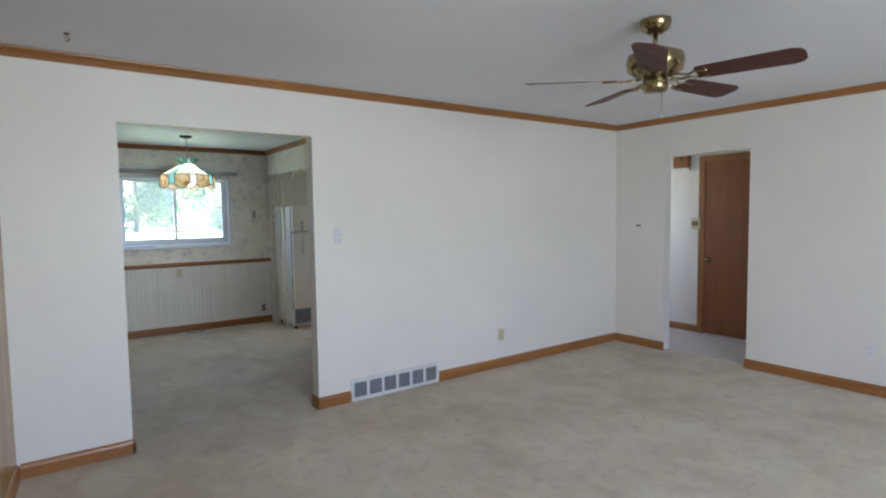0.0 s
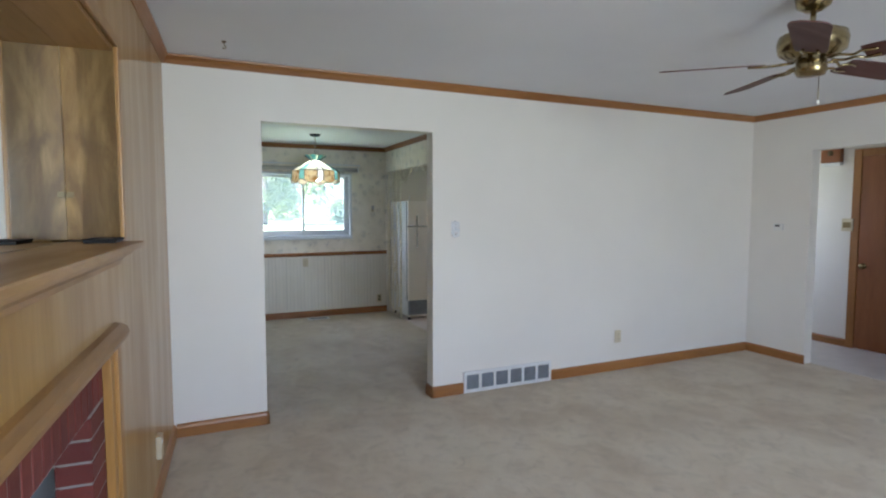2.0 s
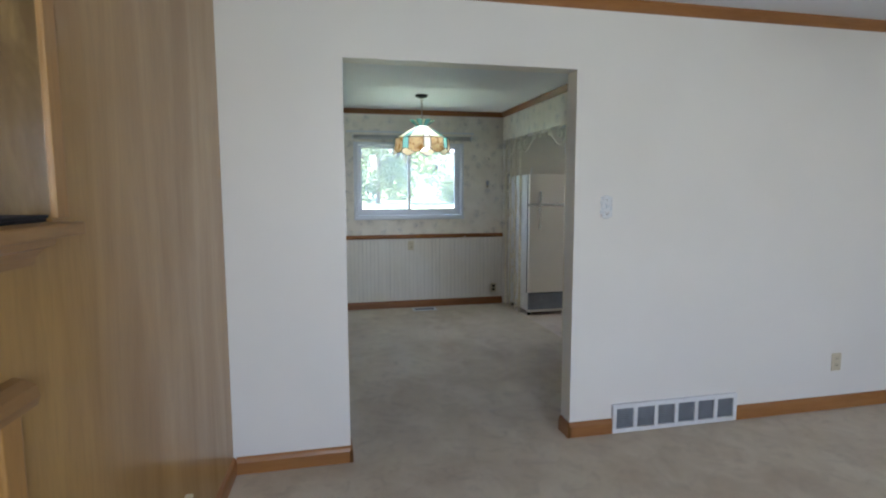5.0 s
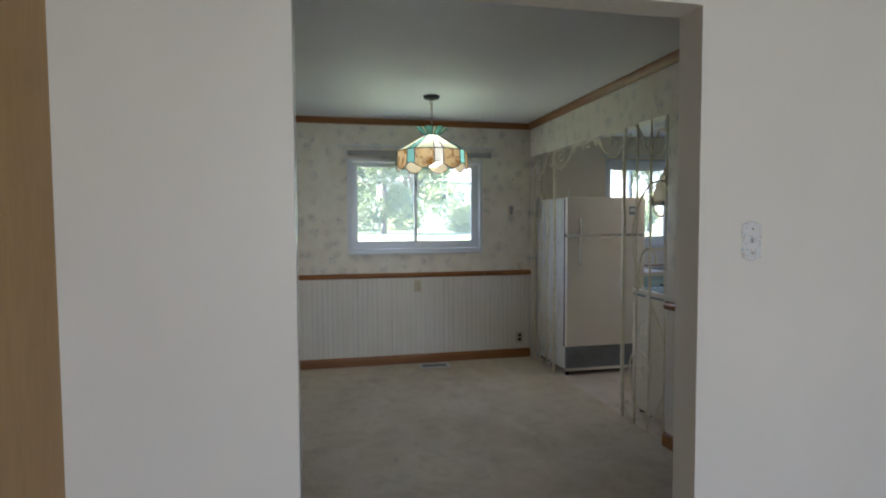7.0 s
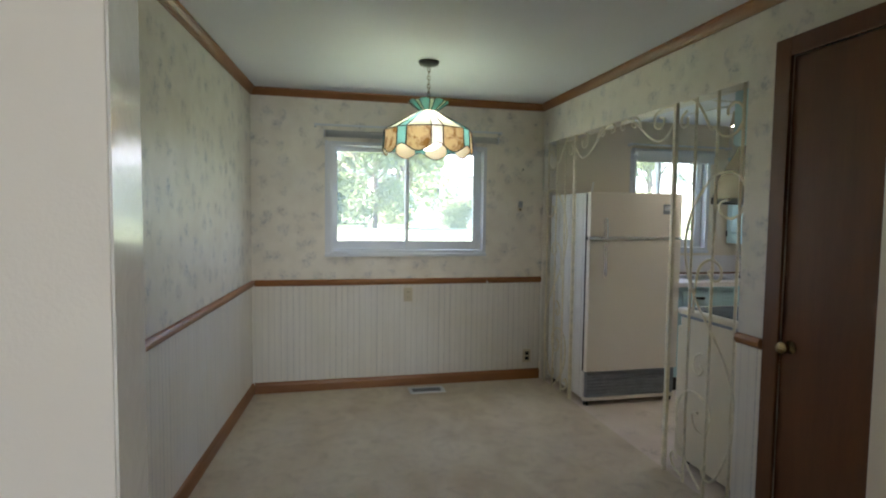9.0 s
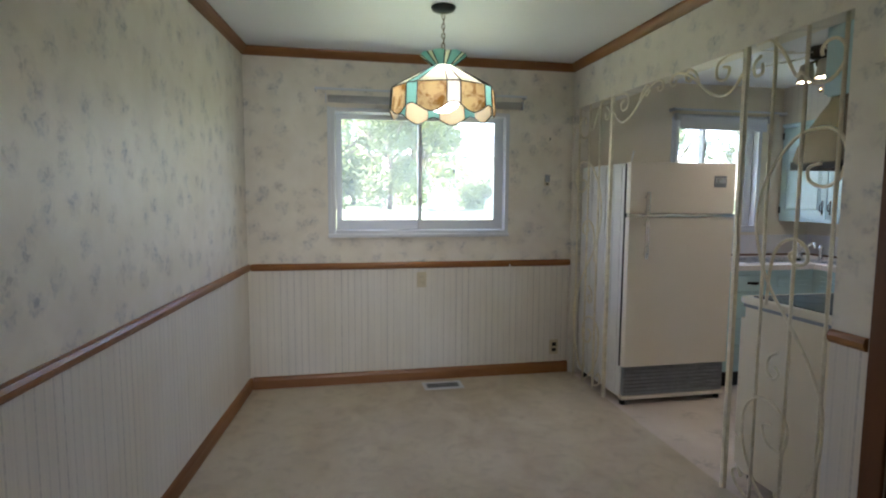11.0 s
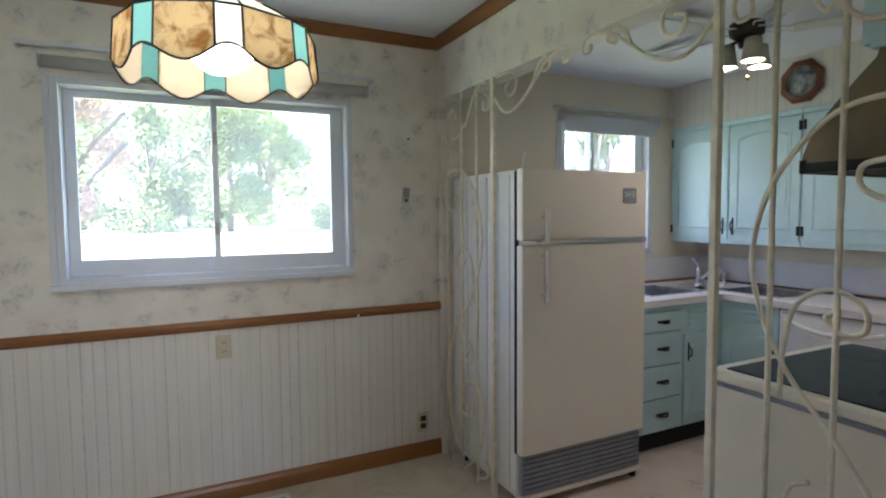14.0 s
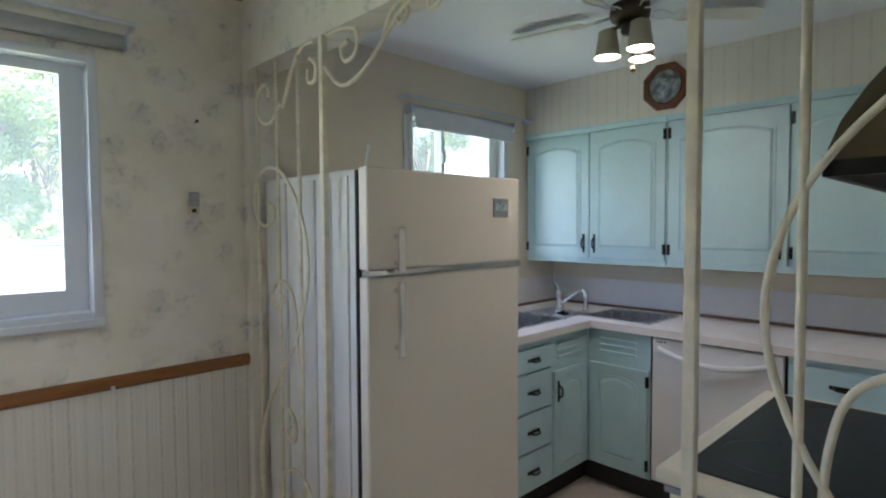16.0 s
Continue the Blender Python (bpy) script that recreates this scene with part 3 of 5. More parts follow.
surround = thing("fireplace_surround", FIRE @ Matrix.Translation((2.5, 0, 0)), "honey maple trim framing the red brick fireplace", "fireplace surround")
part("upright_trim", fire((T0, 0.0, 0), (T0 + 0.06, 0.02, 1.05), 0.005), GOLD, surround)
part("inner_trim", fire((T0 + 0.06, -0.0195, 0), (T0 + 0.11, 0.008, 1.03), 0.004), GOLD, surround)
part("upright_trim", fire((T1 - 0.06, 0.0, 0), (T1, 0.02, 1.05), 0.005), GOLD, surround)
bm = sweep([(0, 0), (0.02, 0), (0.04, 0.012), (0.046, 0.03), (0.04, 0.05), (0.02, 0.062), (0, 0.065)], (T0 - 0.015, 0, 1.02), (T1 + 0.015, 0, 1.02), (0, 1, 0))
bm.transform(FIRE)
part("header_trim", bm, PANEL_Y, surround, "rounded maple ledge")

firebox = thing("brick_fireplace", FIRE @ Matrix.Translation((2.5, 0, 0)), "red brick fireplace with pale mortar and a soldier course", "fireplace")
part("mortar_bed", fires(((T0 + 0.05, -0.11, 0), (U0 - 0.002, -0.0225, 1.03)), ((U1 + 0.002, -0.11, 0), (T1 - 0.05, -0.0225, 1.03)), ((U0 - 0.002, -0.11, 0.856), (U1 + 0.002, -0.0225, 1.03)),
                         ((U0 - 0.05, -0.122, 0), (U0 - 0.006, -0.1, 0.86)), ((U1 + 0.006, -0.122, 0), (U1 + 0.05, -0.1, 0.86))), MORTAR, firebox)
# Back and top of the firebox are near black all over.
part("firebox_back", fires(((U0 - 0.05, -0.66, 0), (U1 + 0.05, -0.62, 1.0)), ((U0 - 0.05, -0.62, 0.9), (U1 + 0.05, -0.11, 0.94))), FIREBOX_BLACK, firebox, "near-black firebox back")


def liner(z0, z1, lean0, lean1):
    """A bent sheet steel wall round the back of the fire, leaning in towards its top."""
    bm = bmesh.new()
    rows = []
    for z, lean in ((z0, lean0), (z1, lean1)):
        line = []
        for k in range(17):
            a = math.pi * k / 16
            line.append(bm.verts.new((2.49 - (0.55 - lean) * math.cos(a), -0.18 - (0.38 - lean) * math.sin(a) ** 0.8, z)))
        rows.append(line)
    for k in range(16):
        face = bm.faces.new((rows[0][k], rows[0][k + 1], rows[1][k + 1], rows[1][k]))
        face.smooth = True
    bmesh.ops.solidify(bm, geom=bm.faces[:], thickness=0.006)
    return bm


part("metal_liner", liner(0.02, 0.50, 0.0, 0.0), GREY_METAL, firebox, "grey bent sheet metal liner", FIRE)
part("metal_liner", liner(0.515, 0.80, 0.004, 0.10), GREY_METAL, firebox, "grey bent sheet metal liner", FIRE)
part("hearth", fires(((T0 + 0.05, -0.62, -0.01), (T1 - 0.05, 0.0, 0.02))), MORTAR, firebox)


def thermostat_box(u, z):
    ob = thing("wall_box", FIRE @ Matrix.Translation((u, 0, z)), "cream plastic cover box on the panelled wall", "cable box")
    part("cover", fire((u - 0.035, 0.0, z - 0.06), (u + 0.035, 0.028, z + 0.06), 0.006), PLATE, ob)
    part("slot", fire((u - 0.02, 0.028, z + 0.02), (u + 0.02, 0.030, z + 0.035)), WHITE_PLATE, ob)


thermostat_box(0.79, 0.27)


# ---- windows ----
def sliding_window(name, hole, mullion, label):
    x0, x1, z0, z1 = hole
    root = thing(name, ((x0 + x1) / 2, NY, z0), label, "window", kind="structure")
    t = 0.03
    y0, y1 = NY - 0.016, NY + 0.17
    for lo, hi in (((x0, y0, z0), (x0 + t, y1, z1)), ((x1 - t, y0, z0), (x1, y1, z1)), ((x0 + t, y0, z1 - t), (x1 - t, y1, z1)), ((x0 + t, y0, z0), (x1 - t, y1, z0 + t))):
        part("window_frame", box(lo, hi, 0.003), WHITE_GLOSS, root)
    part("window_sill", box((x0 - 0.028, NY - 0.035, z0 - 0.020), (x1 + 0.002, NY + 0.01, z0 + 0.006), 0.004), WHITE_GLOSS, root)
    for a, b, y, near, far in ((x0 + t + 0.002, mullion + 0.013, NY + 0.075, 0.042, 0.026), (mullion - 0.013, x1 - t - 0.002, NY + 0.045, 0.026, 0.068)):
        rail, head, bot, top = 0.072, 0.034, z0 + t + 0.002, z1 - t - 0.002
        frame_bm = boxes(((a, y, bot), (a + near, y + 0.026, top)), ((b - far, y, bot), (b, y + 0.026, top)), ((a + near, y + 0.001, bot), (b - far, y + 0.025, bot + rail)), ((a + near, y + 0.001, top - head), (b - far, y + 0.025, top)))
        sash = part("sash", frame_bm, WHITE_GLOSS, root)
        pane = part("pane", box((a + near - 0.004, y + 0.011, bot + rail - 0.004), (b - far + 0.004, y + 0.014, top - head + 0.004)), PANE, sash)
        pane.visible_shadow = False
    part("casing_strip", box((x0 - 0.026, NY - 0.010, z0 - 0.014), (x0 - 0.001, NY + 0.002, z1 + 0.004), 0.002), WHITE_GLOSS, root)
    for z in (z0 + 0.24, z1 - 0.22):
        part("latch", box((mullion - 0.012, NY + 0.028, z - 0.03), (mullion + 0.01, NY + 0.046, z + 0.03), 0.004), SHADE_GREY, root)
    return root


sliding_window("window_1", DW, 1.245, "white vinyl sliding window onto the garden")
sliding_window("window_2", KW, 3.605, "small white sliding window over the kitchen counter")


def curtain_rod(x0, x1, z):
    ob = thing("curtain_rod", ((x0 + x1) / 2, NY, z), "thin white flat curtain rod over the window", "curtain rod")
    part("rod", box((x0, NY - 0.075, z - 0.008), (x1, NY - 0.066, z + 0.008), 0.003), WHITE_GLOSS, ob)
    for x in (x0, x1):
        part("bracket", box((x - 0.006, NY - 0.072, z - 0.012), (x + 0.006, NY, z + 0.012), 0.003), WHITE_GLOSS, ob)


def roller_blind(x0, x1, z, material=SHADE_GREY, drop=0.0):
    ob = thing("roller_blind", ((x0 + x1) / 2, NY, z), "rolled-up roller blind above the window", "roller blind")
    bm = lathe([(0.0, x0), (0.026, x0), (0.027, (x0 + x1) / 2), (0.026, x1), (0.0, x1)], (0, 0, 0), 20)
    part("roll", bm, material, ob, "", Matrix.Translation((0, NY - 0.034, z)) @ Matrix.Rotation(radians(90), 4, "Y"))
    if drop:
        part("cloth", box((x0 + 0.01, NY - 0.060, z - drop), (x1 - 0.01, NY - 0.058, z)), material, ob)
        part("hem_bar", box((x0 + 0.01, NY - 0.064, z - drop - 0.012), (x1 - 0.01, NY - 0.054, z - drop + 0.006), 0.003), material, ob)
    for x in (x0 - 0.012, x1 + 0.012):
        part("bracket", box((x - 0.004, NY - 0.062, z - 0.028), (x + 0.004, NY, z + 0.03), 0.002), WHITE_GLOSS, ob)


curtain_rod(0.50, 2.02, 2.125)
roller_blind(0.58, 1.99, 2.065)
curtain_rod(3.25, 4.27, 2.085)
roller_blind(3.30, 4.11, 2.03, WHITE_GLOSS, 0.085)

# picture window behind the walker
root = thing("window_3", (1.3, -2.74, 0.8), "wide white picture window", "window", kind="structure")
for lo, hi in (((0.25, -2.8, 0.8), (0.3, -2.67, 2.2)), ((2.3, -2.8, 0.8), (2.35, -2.67, 2.2)), ((0.3, -2.8, 0.8), (2.3, -2.67, 0.84)), ((0.3, -2.8, 2.16), (2.3, -2.67, 2.2))):
    part("window_frame", box(lo, hi, 0.004), WHITE_GLOSS, root)


# Unseen frame added round the hall fill lamp.
root = thing("hall_fill_frame", (5.825, 4.66, 1.05), "white frame of an unseen window added for the hall fill light", "window", kind="structure")
for lo, hi in (((5.47, 4.59, 1.02), (5.505, 4.72, 2.08)), ((6.145, 4.59, 1.02), (6.18, 4.72, 2.08)), ((5.505, 4.59, 1.02), (6.145, 4.72, 1.055)), ((5.505, 4.59, 2.045), (6.145, 4.72, 2.08))):
    part("window_frame", box(lo, hi, 0.003), WHITE_GLOSS, root)


# ---- doors ----
def door(name, x, y0, y1, top, material, label, knob_y, facing=-1, proud=False):
    root = thing(name, (x, (y0 + y1) / 2, 0), label, "door", kind="structure")
    inner, outer = (0.003, -0.010) if proud else (-0.042, -0.004)
    part("door_leaf", box((x + inner * facing, y0 + 0.004, 0.012), (x + (0.010 if proud else outer) * facing, y1 - 0.004, top - 0.004), 0.003), material, root)
    w = 0.075
    for lo, hi in (((x, y0 - w, 0), (x + 0.016 * facing, y0 + 0.004, top + w)), ((x, y1 - 0.004, 0), (x + 0.016 * facing, y1 + w, top + w)), ((x, y0 + 0.004, top - 0.004), (x + 0.016 * facing, y1 - 0.004, top + w))):
        part("casing", box(lo, hi, 0.004), OAK_Z if material is HALL_DOOR else DOOR_WOOD, root)
    knob = part("knob", lathe([(0.028, 0), (0.028, 0.006), (0.011, 0.010), (0.011, 0.026), (0.022, 0.032), (0.028, 0.044), (0.024, 0.056), (0.0, 0.060)], (0, 0, 0), 20), BRASS, root, "brass knob",
                Matrix.Translation((x + (0.010 if proud else -0.004) * facing, knob_y, 0.90)) @ Matrix.Rotation(radians(90 * facing), 4, "Y"))
    return root


door("door_1", EX, DY0, DY1, DTOP, DOOR_WOOD, "closed dark stained flush wooden door in the dining room", 4.925)
door("door_2", HBX + 0.0, 2.545, 3.325, 2.06, HALL_DOOR, "closed reddish brown flush wooden hall door", 3.26, -1, True)


# ---- living room fixtures ----
def ceiling_fan(centre, drop, blade_z, radius, turn, material, metal, name, label, chain=True, bulk=1.0):
    x, y, top = centre
    root = thing(name, (x, y, top), label, "ceiling fan")
    part("canopy", lathe([(0.075, 0), (0.075, -0.012), (0.068, -0.045), (0.035, -0.068), (0.0, -0.07)], centre), metal, root)
    part("downrod", lathe([(0.012, -0.06), (0.012, -drop)], centre, 14), metal, root)
    part("motor", lathe([(r * bulk, -drop + z * bulk) for r, z in ((0.03, 0.02), (0.09, 0.0), (0.135, -0.02), (0.142, -0.05), (0.135, -0.095), (0.10, -0.12), (0.05, -0.128), (0, -0.128))], centre, 32), metal, root)
    part("switch_housing", lathe([(r * bulk, -drop + z * bulk) for r, z in ((0.045, -0.125), (0.062, -0.14), (0.064, -0.185), (0.055, -0.2), (0, -0.205))], centre, 28), metal, root)
    for k in range(5):
        m = Matrix.Translation((x, y, blade_z)) @ Matrix.Rotation(radians(turn + 72 * k), 4, "Z") @ Matrix.Rotation(radians(-13), 4, "X")
        outline = [(0.20, -0.055), (0.24, -0.062), (radius - 0.05, -0.073), (radius - 0.015, -0.06), (radius, -0.03), (radius, 0.03), (radius - 0.015, 0.06), (radius - 0.05, 0.073), (0.24, 0.062), (0.20, 0.055)]
        outline = [(a, b * (1.0 if bulk == 1.0 else 0.55)) for a, b in outline]
        bm = bmesh.new()
        low = [bm.verts.new((a, b, -0.003)) for a, b in outline]
        high = [bm.verts.new((a, b, 0.003)) for a, b in outline]
        bm.faces.new(low[::-1]), bm.faces.new(high)
        for i in range(len(outline)):
            j = (i + 1) % len(outline)
            bm.faces.new((low[i], low[j], high[j], high[i]))
        blade = part("blade", bm, material, root, "", m)
        for s in (-1, 1):
            arm = tube(curve_points([(0.075, 0.012 * s, 0.0), (0.12, 0.03 * s, -0.004), (0.165, 0.014 * s, -0.008), (0.20, 0.034 * s, -0.008), (0.255, 0.026 * s, -0.007)]), 0.006 * bulk, 7)
            part("blade_arm", arm, metal if bulk == 1.0 else material, blade, "", m)
    if chain:
        part("pull_chain", tube([(x + 0.045, y - 0.01, top - drop - 0.2), (x + 0.045, y - 0.01, top - drop - 0.31)], 0.0018, 6), metal, root)
        part("chain_pull", lathe([(0, -0.022), (0.007, -0.016), (0.006, 0.0), (0.0, 0.004)], (x + 0.045, y - 0.01, top - drop - 0.312), 12), WHITE_PLATE, root)
    return root


ceiling_fan((2.48, 1.525, TOP), 0.155, 2.16, 0.65, -5, BLADE, BRASS, "ceiling_fan", "antique brass ceiling fan with five mahogany blades at rest")

hook = thing("ceiling_hook", (0.06, 3.35, TOP), "small dark plant hook screwed into the ceiling", "hook")
part("plate", lathe([(0.014, 0), (0.012, -0.006), (0.0, -0.008)], (0.06, 3.35, TOP), 14), DARK_BRASS, hook)
part("hook_wire", tube(curve_points([(0.06, 3.35, TOP - 0.004), (0.06, 3.35, TOP - 0.02), (0.070, 3.35, TOP - 0.030), (0.06, 3.35, TOP - 0.042), (0.051, 3.35, TOP - 0.034)]), 0.0022, 6), DARK_BRASS, hook)

reg = thing("wall_register", (2.25, PY0, 0), "white steel return air register with six grey grilles", "air register")
X0, X1, Z1 = 1.822, 2.672, 0.175
part("faceplate", boxes(((X0, PY0 - 0.02, 0.002), (X1, PY0, 0.028)), ((X0, PY0 - 0.02, Z1 - 0.026), (X1, PY0, Z1)), *[((X0 + k * 0.1377, PY0 - 0.02, 0.028), (X0 + k * 0.1377 + 0.024, PY0, Z1 - 0.026)) for k in range(7)]), REGISTER, reg)
for k in range(6):
    a = X0 + k * 0.1377 + 0.024
    part("grille_backing", box((a, PY0 - 0.006, 0.028), (a + 0.1137, PY0 - 0.002, Z1 - 0.026)), GRILLE, reg)
    bm = boxes(*[((a + 0.001, PY0 - 0.015, 0.032 + i * 0.0117), (a + 0.1127, PY0 - 0.008, 0.037 + i * 0.0117)) for i in range(10)])
    part("grille", bm, GRILLE, reg, "grey louvred grille")


def wall_plate(name, place, out, material, label, category, kind="outlet"):
    """An upright plate on a wall at place, facing out."""
    m = Matrix.Translation(place) @ Vector(out).to_track_quat("Y", "Z").to_matrix().to_4x4()
    root = thing(name, m, label, category)
    part("plate", box((-0.036, 0, -0.058), (0.036, 0.006, 0.058), 0.003), material, root, "", m)
    if kind == "outlet":
        for z in (-0.022, 0.022):
            socket = part("socket", box((-0.017, 0.006, z - 0.014), (0.017, 0.009, z + 0.014), 0.003), material, root, "", m)
            part("slots", boxes(((-0.008, 0.009, z - 0.005), (-0.005, 0.0095, z + 0.006)), ((0.005, 0.009, z - 0.005), (0.008, 0.0095, z + 0.006))), DARK, socket, "", m)
    elif kind == "dark":
        for z in (-0.022, 0.022):
            part("socket", box((-0.017, 0.006, z - 0.015), (0.017, 0.010, z + 0.015), 0.003), BLACK_IRON, root, "dark brown socket", m)
    elif kind == "switch":
        for z in (-0.062, 0.062):
            part("scallop", lathe([(0.038, 0.0), (0.037, 0.004), (0.028, 0.0068), (0.0, 0.0068)], (0, 0, 0), 22), material, root, "", m @ Matrix.Translation((0, 0, z * 0.46)) @ Matrix.Rotation(radians(-90), 4, "X"))
        part("toggle", box((-0.006, 0.006, -0.006), (0.006, 0.018, 0.010), 0.002), material, root, "", m)
        for z in (-0.04, 0.04):
            part("screw", box((-0.003, 0.006, z - 0.003), (0.003, 0.008, z + 0.003), 0.001), DARK_BRASS, root, "", m)
    elif kind == "jack":
        part("jack", box((-0.009, 0.006, -0.012), (0.009, 0.014, 0.012), 0.003), GRILLE, root, "dark jack", m)
    return root


JACK = plain("grey_jack_plate", (0.34, 0.36, 0.40), 0.45, 0, 0.1, 20)
wall_plate("electrical_outlet", (3.43, PY0, 0.315), S, PLATE, "almond duplex outlet on the white wall", "outlet")
wall_plate("electrical_outlet", (EWX, 1.36, 0.35), W, WHITE_PLATE, "white duplex outlet on the white wall", "outlet")
CHINA = Nodes("flowered_china_plate")
sprig = CHINA.ramp(CHINA.noise(55, 3, None, 0.6, 1.0), 0.54, 0.60, 0.0, 0.5)
china_ink = CHINA.mix(CHINA.ramp(CHINA.noise(38, 1), 0.45, 0.55), (0.32, 0.42, 0.50), (0.50, 0.36, 0.30))
CHINA_PLATE = CHINA.finish(CHINA.mix(sprig, (0.76, 0.77, 0.78), china_ink), 0.2)
wall_plate("light_switch", (1.75, PY0, 1.335), S, CHINA_PLATE, "white china switch plate with faint printed flowers", "switch", "switch")
wall_plate("electrical_outlet", (1.252, NY, 0.77), S, PLATE, "almond duplex outlet under the chair rail", "outlet")
wall_plate("electrical_outlet", (2.315, NY, 0.205), S, PLATE, "almond plate with dark sockets near the floor", "outlet", "dark")
jack = thing("telephone_jack", (2.225, NY, 1.52), "small grey telephone jack on a cream base plate", "wall plate")
part("plate", box((2.203, NY - 0.006, 1.475), (2.247, NY, 1.535), 0.004), PLATE, jack)
part("jack_cover", box((2.207, NY - 0.022, 1.505), (2.243, NY - 0.004, 1.56), 0.008, 3), JACK, jack, "bluish grey cover")
part("jack", box((2.217, NY - 0.012, 1.484), (2.233, NY - 0.005, 1.498), 0.002), DARK, jack, "dark jack")

stat = thing("thermostat", (EWX, 3.46, 1.32), "small white wall thermostat with a dark display", "thermostat")
part("body", box((EWX - 0.022, 3.41, 1.285), (EWX, 3.51, 1.355), 0.006), WHITE_PLATE, stat)
part("display", box((EWX - 0.024, 3.44, 1.325), (EWX - 0.0215, 3.49, 1.343)), DARK, stat, "dark display")

chime = thing("door_chime", (HBX, 3.62, 1.98), "square brown wooden door chime box high on the wall", "door chime")
part("cover", box((HBX - 0.07, 3.51, 2.01), (HBX, 3.71, 2.19), 0.008), HALL_DOOR, chime)
part("rosette", lathe([(0.03, 0), (0.026, 0.008), (0.0, 0.01)], (0, 0, 0), 16), DARK_BRASS, chime, "", Matrix.Translation((HBX - 0.07, 3.61, 2.11)) @ Matrix.Rotation(radians(-90), 4, "Y"))
part("lower_lip", box((HBX - 0.06, 3.51, 1.975), (HBX, 3.71, 2.008), 0.004), WHITE_PLATE, chime)
ctl = thing("heat_control", (HBX, 3.43, 1.34), "tan metal heat control plate on the hall wall", "thermostat")
part("cover", box((HBX - 0.03, 3.375, 1.265), (HBX, 3.485, 1.40), 0.006), PLATE, ctl)
part("dial", box((HBX - 0.034, 3.39, 1.30), (HBX - 0.03, 3.47, 1.36), 0.002), DARK_BRASS, ctl)

# ---- dining room ----
vent = thing("floor_register", (1.385, 7.365, 0), "white steel floor register set in the carpet", "floor register")
part("rim", boxes(((1.24, 7.29, 0.0), (1.53, 7.315, 0.008)), ((1.24, 7.415, 0.0), (1.53, 7.44, 0.008)), ((1.24, 7.315, 0.0), (1.265, 7.415, 0.008)), ((1.505, 7.315, 0.0), (1.53, 7.415, 0.008))), REGISTER, vent)
# Flat near-black sheet gives the duct's shade below the louvres.
part("well", box((1.265, 7.315, -0.002), (1.505, 7.415, 0.002)), DARK, vent)
for k in range(13):
    part("louvre", box((1.27 + k * 0.0185, 7.316, 0.002), (1.279 + k * 0.0185, 7.414, 0.006)), GRILLE, vent)

LX, LY = 1.205, 6.50
TEAL = lit_glass("teal_lamp_glass", (0.28, 0.60, 0.58))
# Ivory colour of amber panes as lit from within, not another glass.
IVORY = lit_glass("ivory_lit_inside", (0.90, 0.87, 0.76))
PALE = lit_glass("pale_lamp_glass", (0.82, 0.86, 0.70))
WHITE_GLASS = lit_glass("white_lamp_glass", (0.92, 0.92, 0.88))
AMBER = lit_glass("amber_swirl_glass", (0.95, 0.84, 0.60), (0.50, 0.27, 0.08))
BULB = glow("lamp_globe_glow", (1.0, 0.94, 0.84), LAMP)
pendant = thing("pendant_lamp", (LX, LY, DTOPC), "leaded glass pendant lamp in amber, teal and pale green, switched on", "pendant lamp")
part("canopy", lathe([(0.066, 0), (0.066, -0.006), (0.058, -0.02), (0.03, -0.03), (0.008, -0.034), (0, -0.034)], (LX, LY, DTOPC)), BLACK_IRON, pendant, "dark bronze ceiling canopy")
links = 9
for k in range(links):
    z0 = DTOPC - 0.034 - k * (DTOPC - 0.034 - 2.13) / links
    h = (DTOPC - 0.034 - 2.13) / links * 1.25
    ring = [(0.009 * math.cos(a), 0, -h / 2 + h / 2 * math.sin(a)) for a in [2 * math.pi * i / 12 for i in range(13)]]
    part("chain_link", tube(ring, 0.0022, 5), DARK_BRASS, pendant, "", Matrix.Translation((LX, LY, z0)) @ Matrix.Rotation(radians(90 * (k % 2)), 4, "Z"))
part("cord", tube([(LX + 0.004, LY, DTOPC - 0.03), (LX - 0.004, LY, 2.28), (LX + 0.003, LY, 2.13)], 0.0025, 6), WHITE_PLATE, pendant)


def facet(a0, a1, r0, z0, r1, z1, wave=0.0, steps=6, out=0.0):
    """One pane of a faceted shade between two angles, from an upper ring to a lower one, its lower edge bowed by wave."""
    bm = bmesh.new()
    flat = lambda a, r: r * math.cos((a1 - a0) / 2) / max(0.2, math.cos(a - (a0 + a1) / 2))  # noqa: E731
    rows = []
    for k in range(steps + 1):
        a = a0 + (a1 - a0) * k / steps
        dip = wave * math.sin(math.pi * k / steps)
        rows.append([bm.verts.new((LX + flat(a, r) * math.cos(a), LY + flat(a, r) * math.sin(a), z)) for r, z in ((r0, z0), (r1, z1 - dip))])
    for p, q in zip(rows, rows[1:]):
        bm.faces.new((p[0], q[0], q[1], p[1]))
    bmesh.ops.solidify(bm, geom=bm.faces[:], thickness=0.003)
    return bm


def came(a0, a1, r0, z0, r1, z1):
    return tube([(LX + r0 * math.cos(a0), LY + r0 * math.sin(a0), z0), (LX + r1 * math.cos(a1), LY + r1 * math.sin(a1), z1)], 0.003, 6)


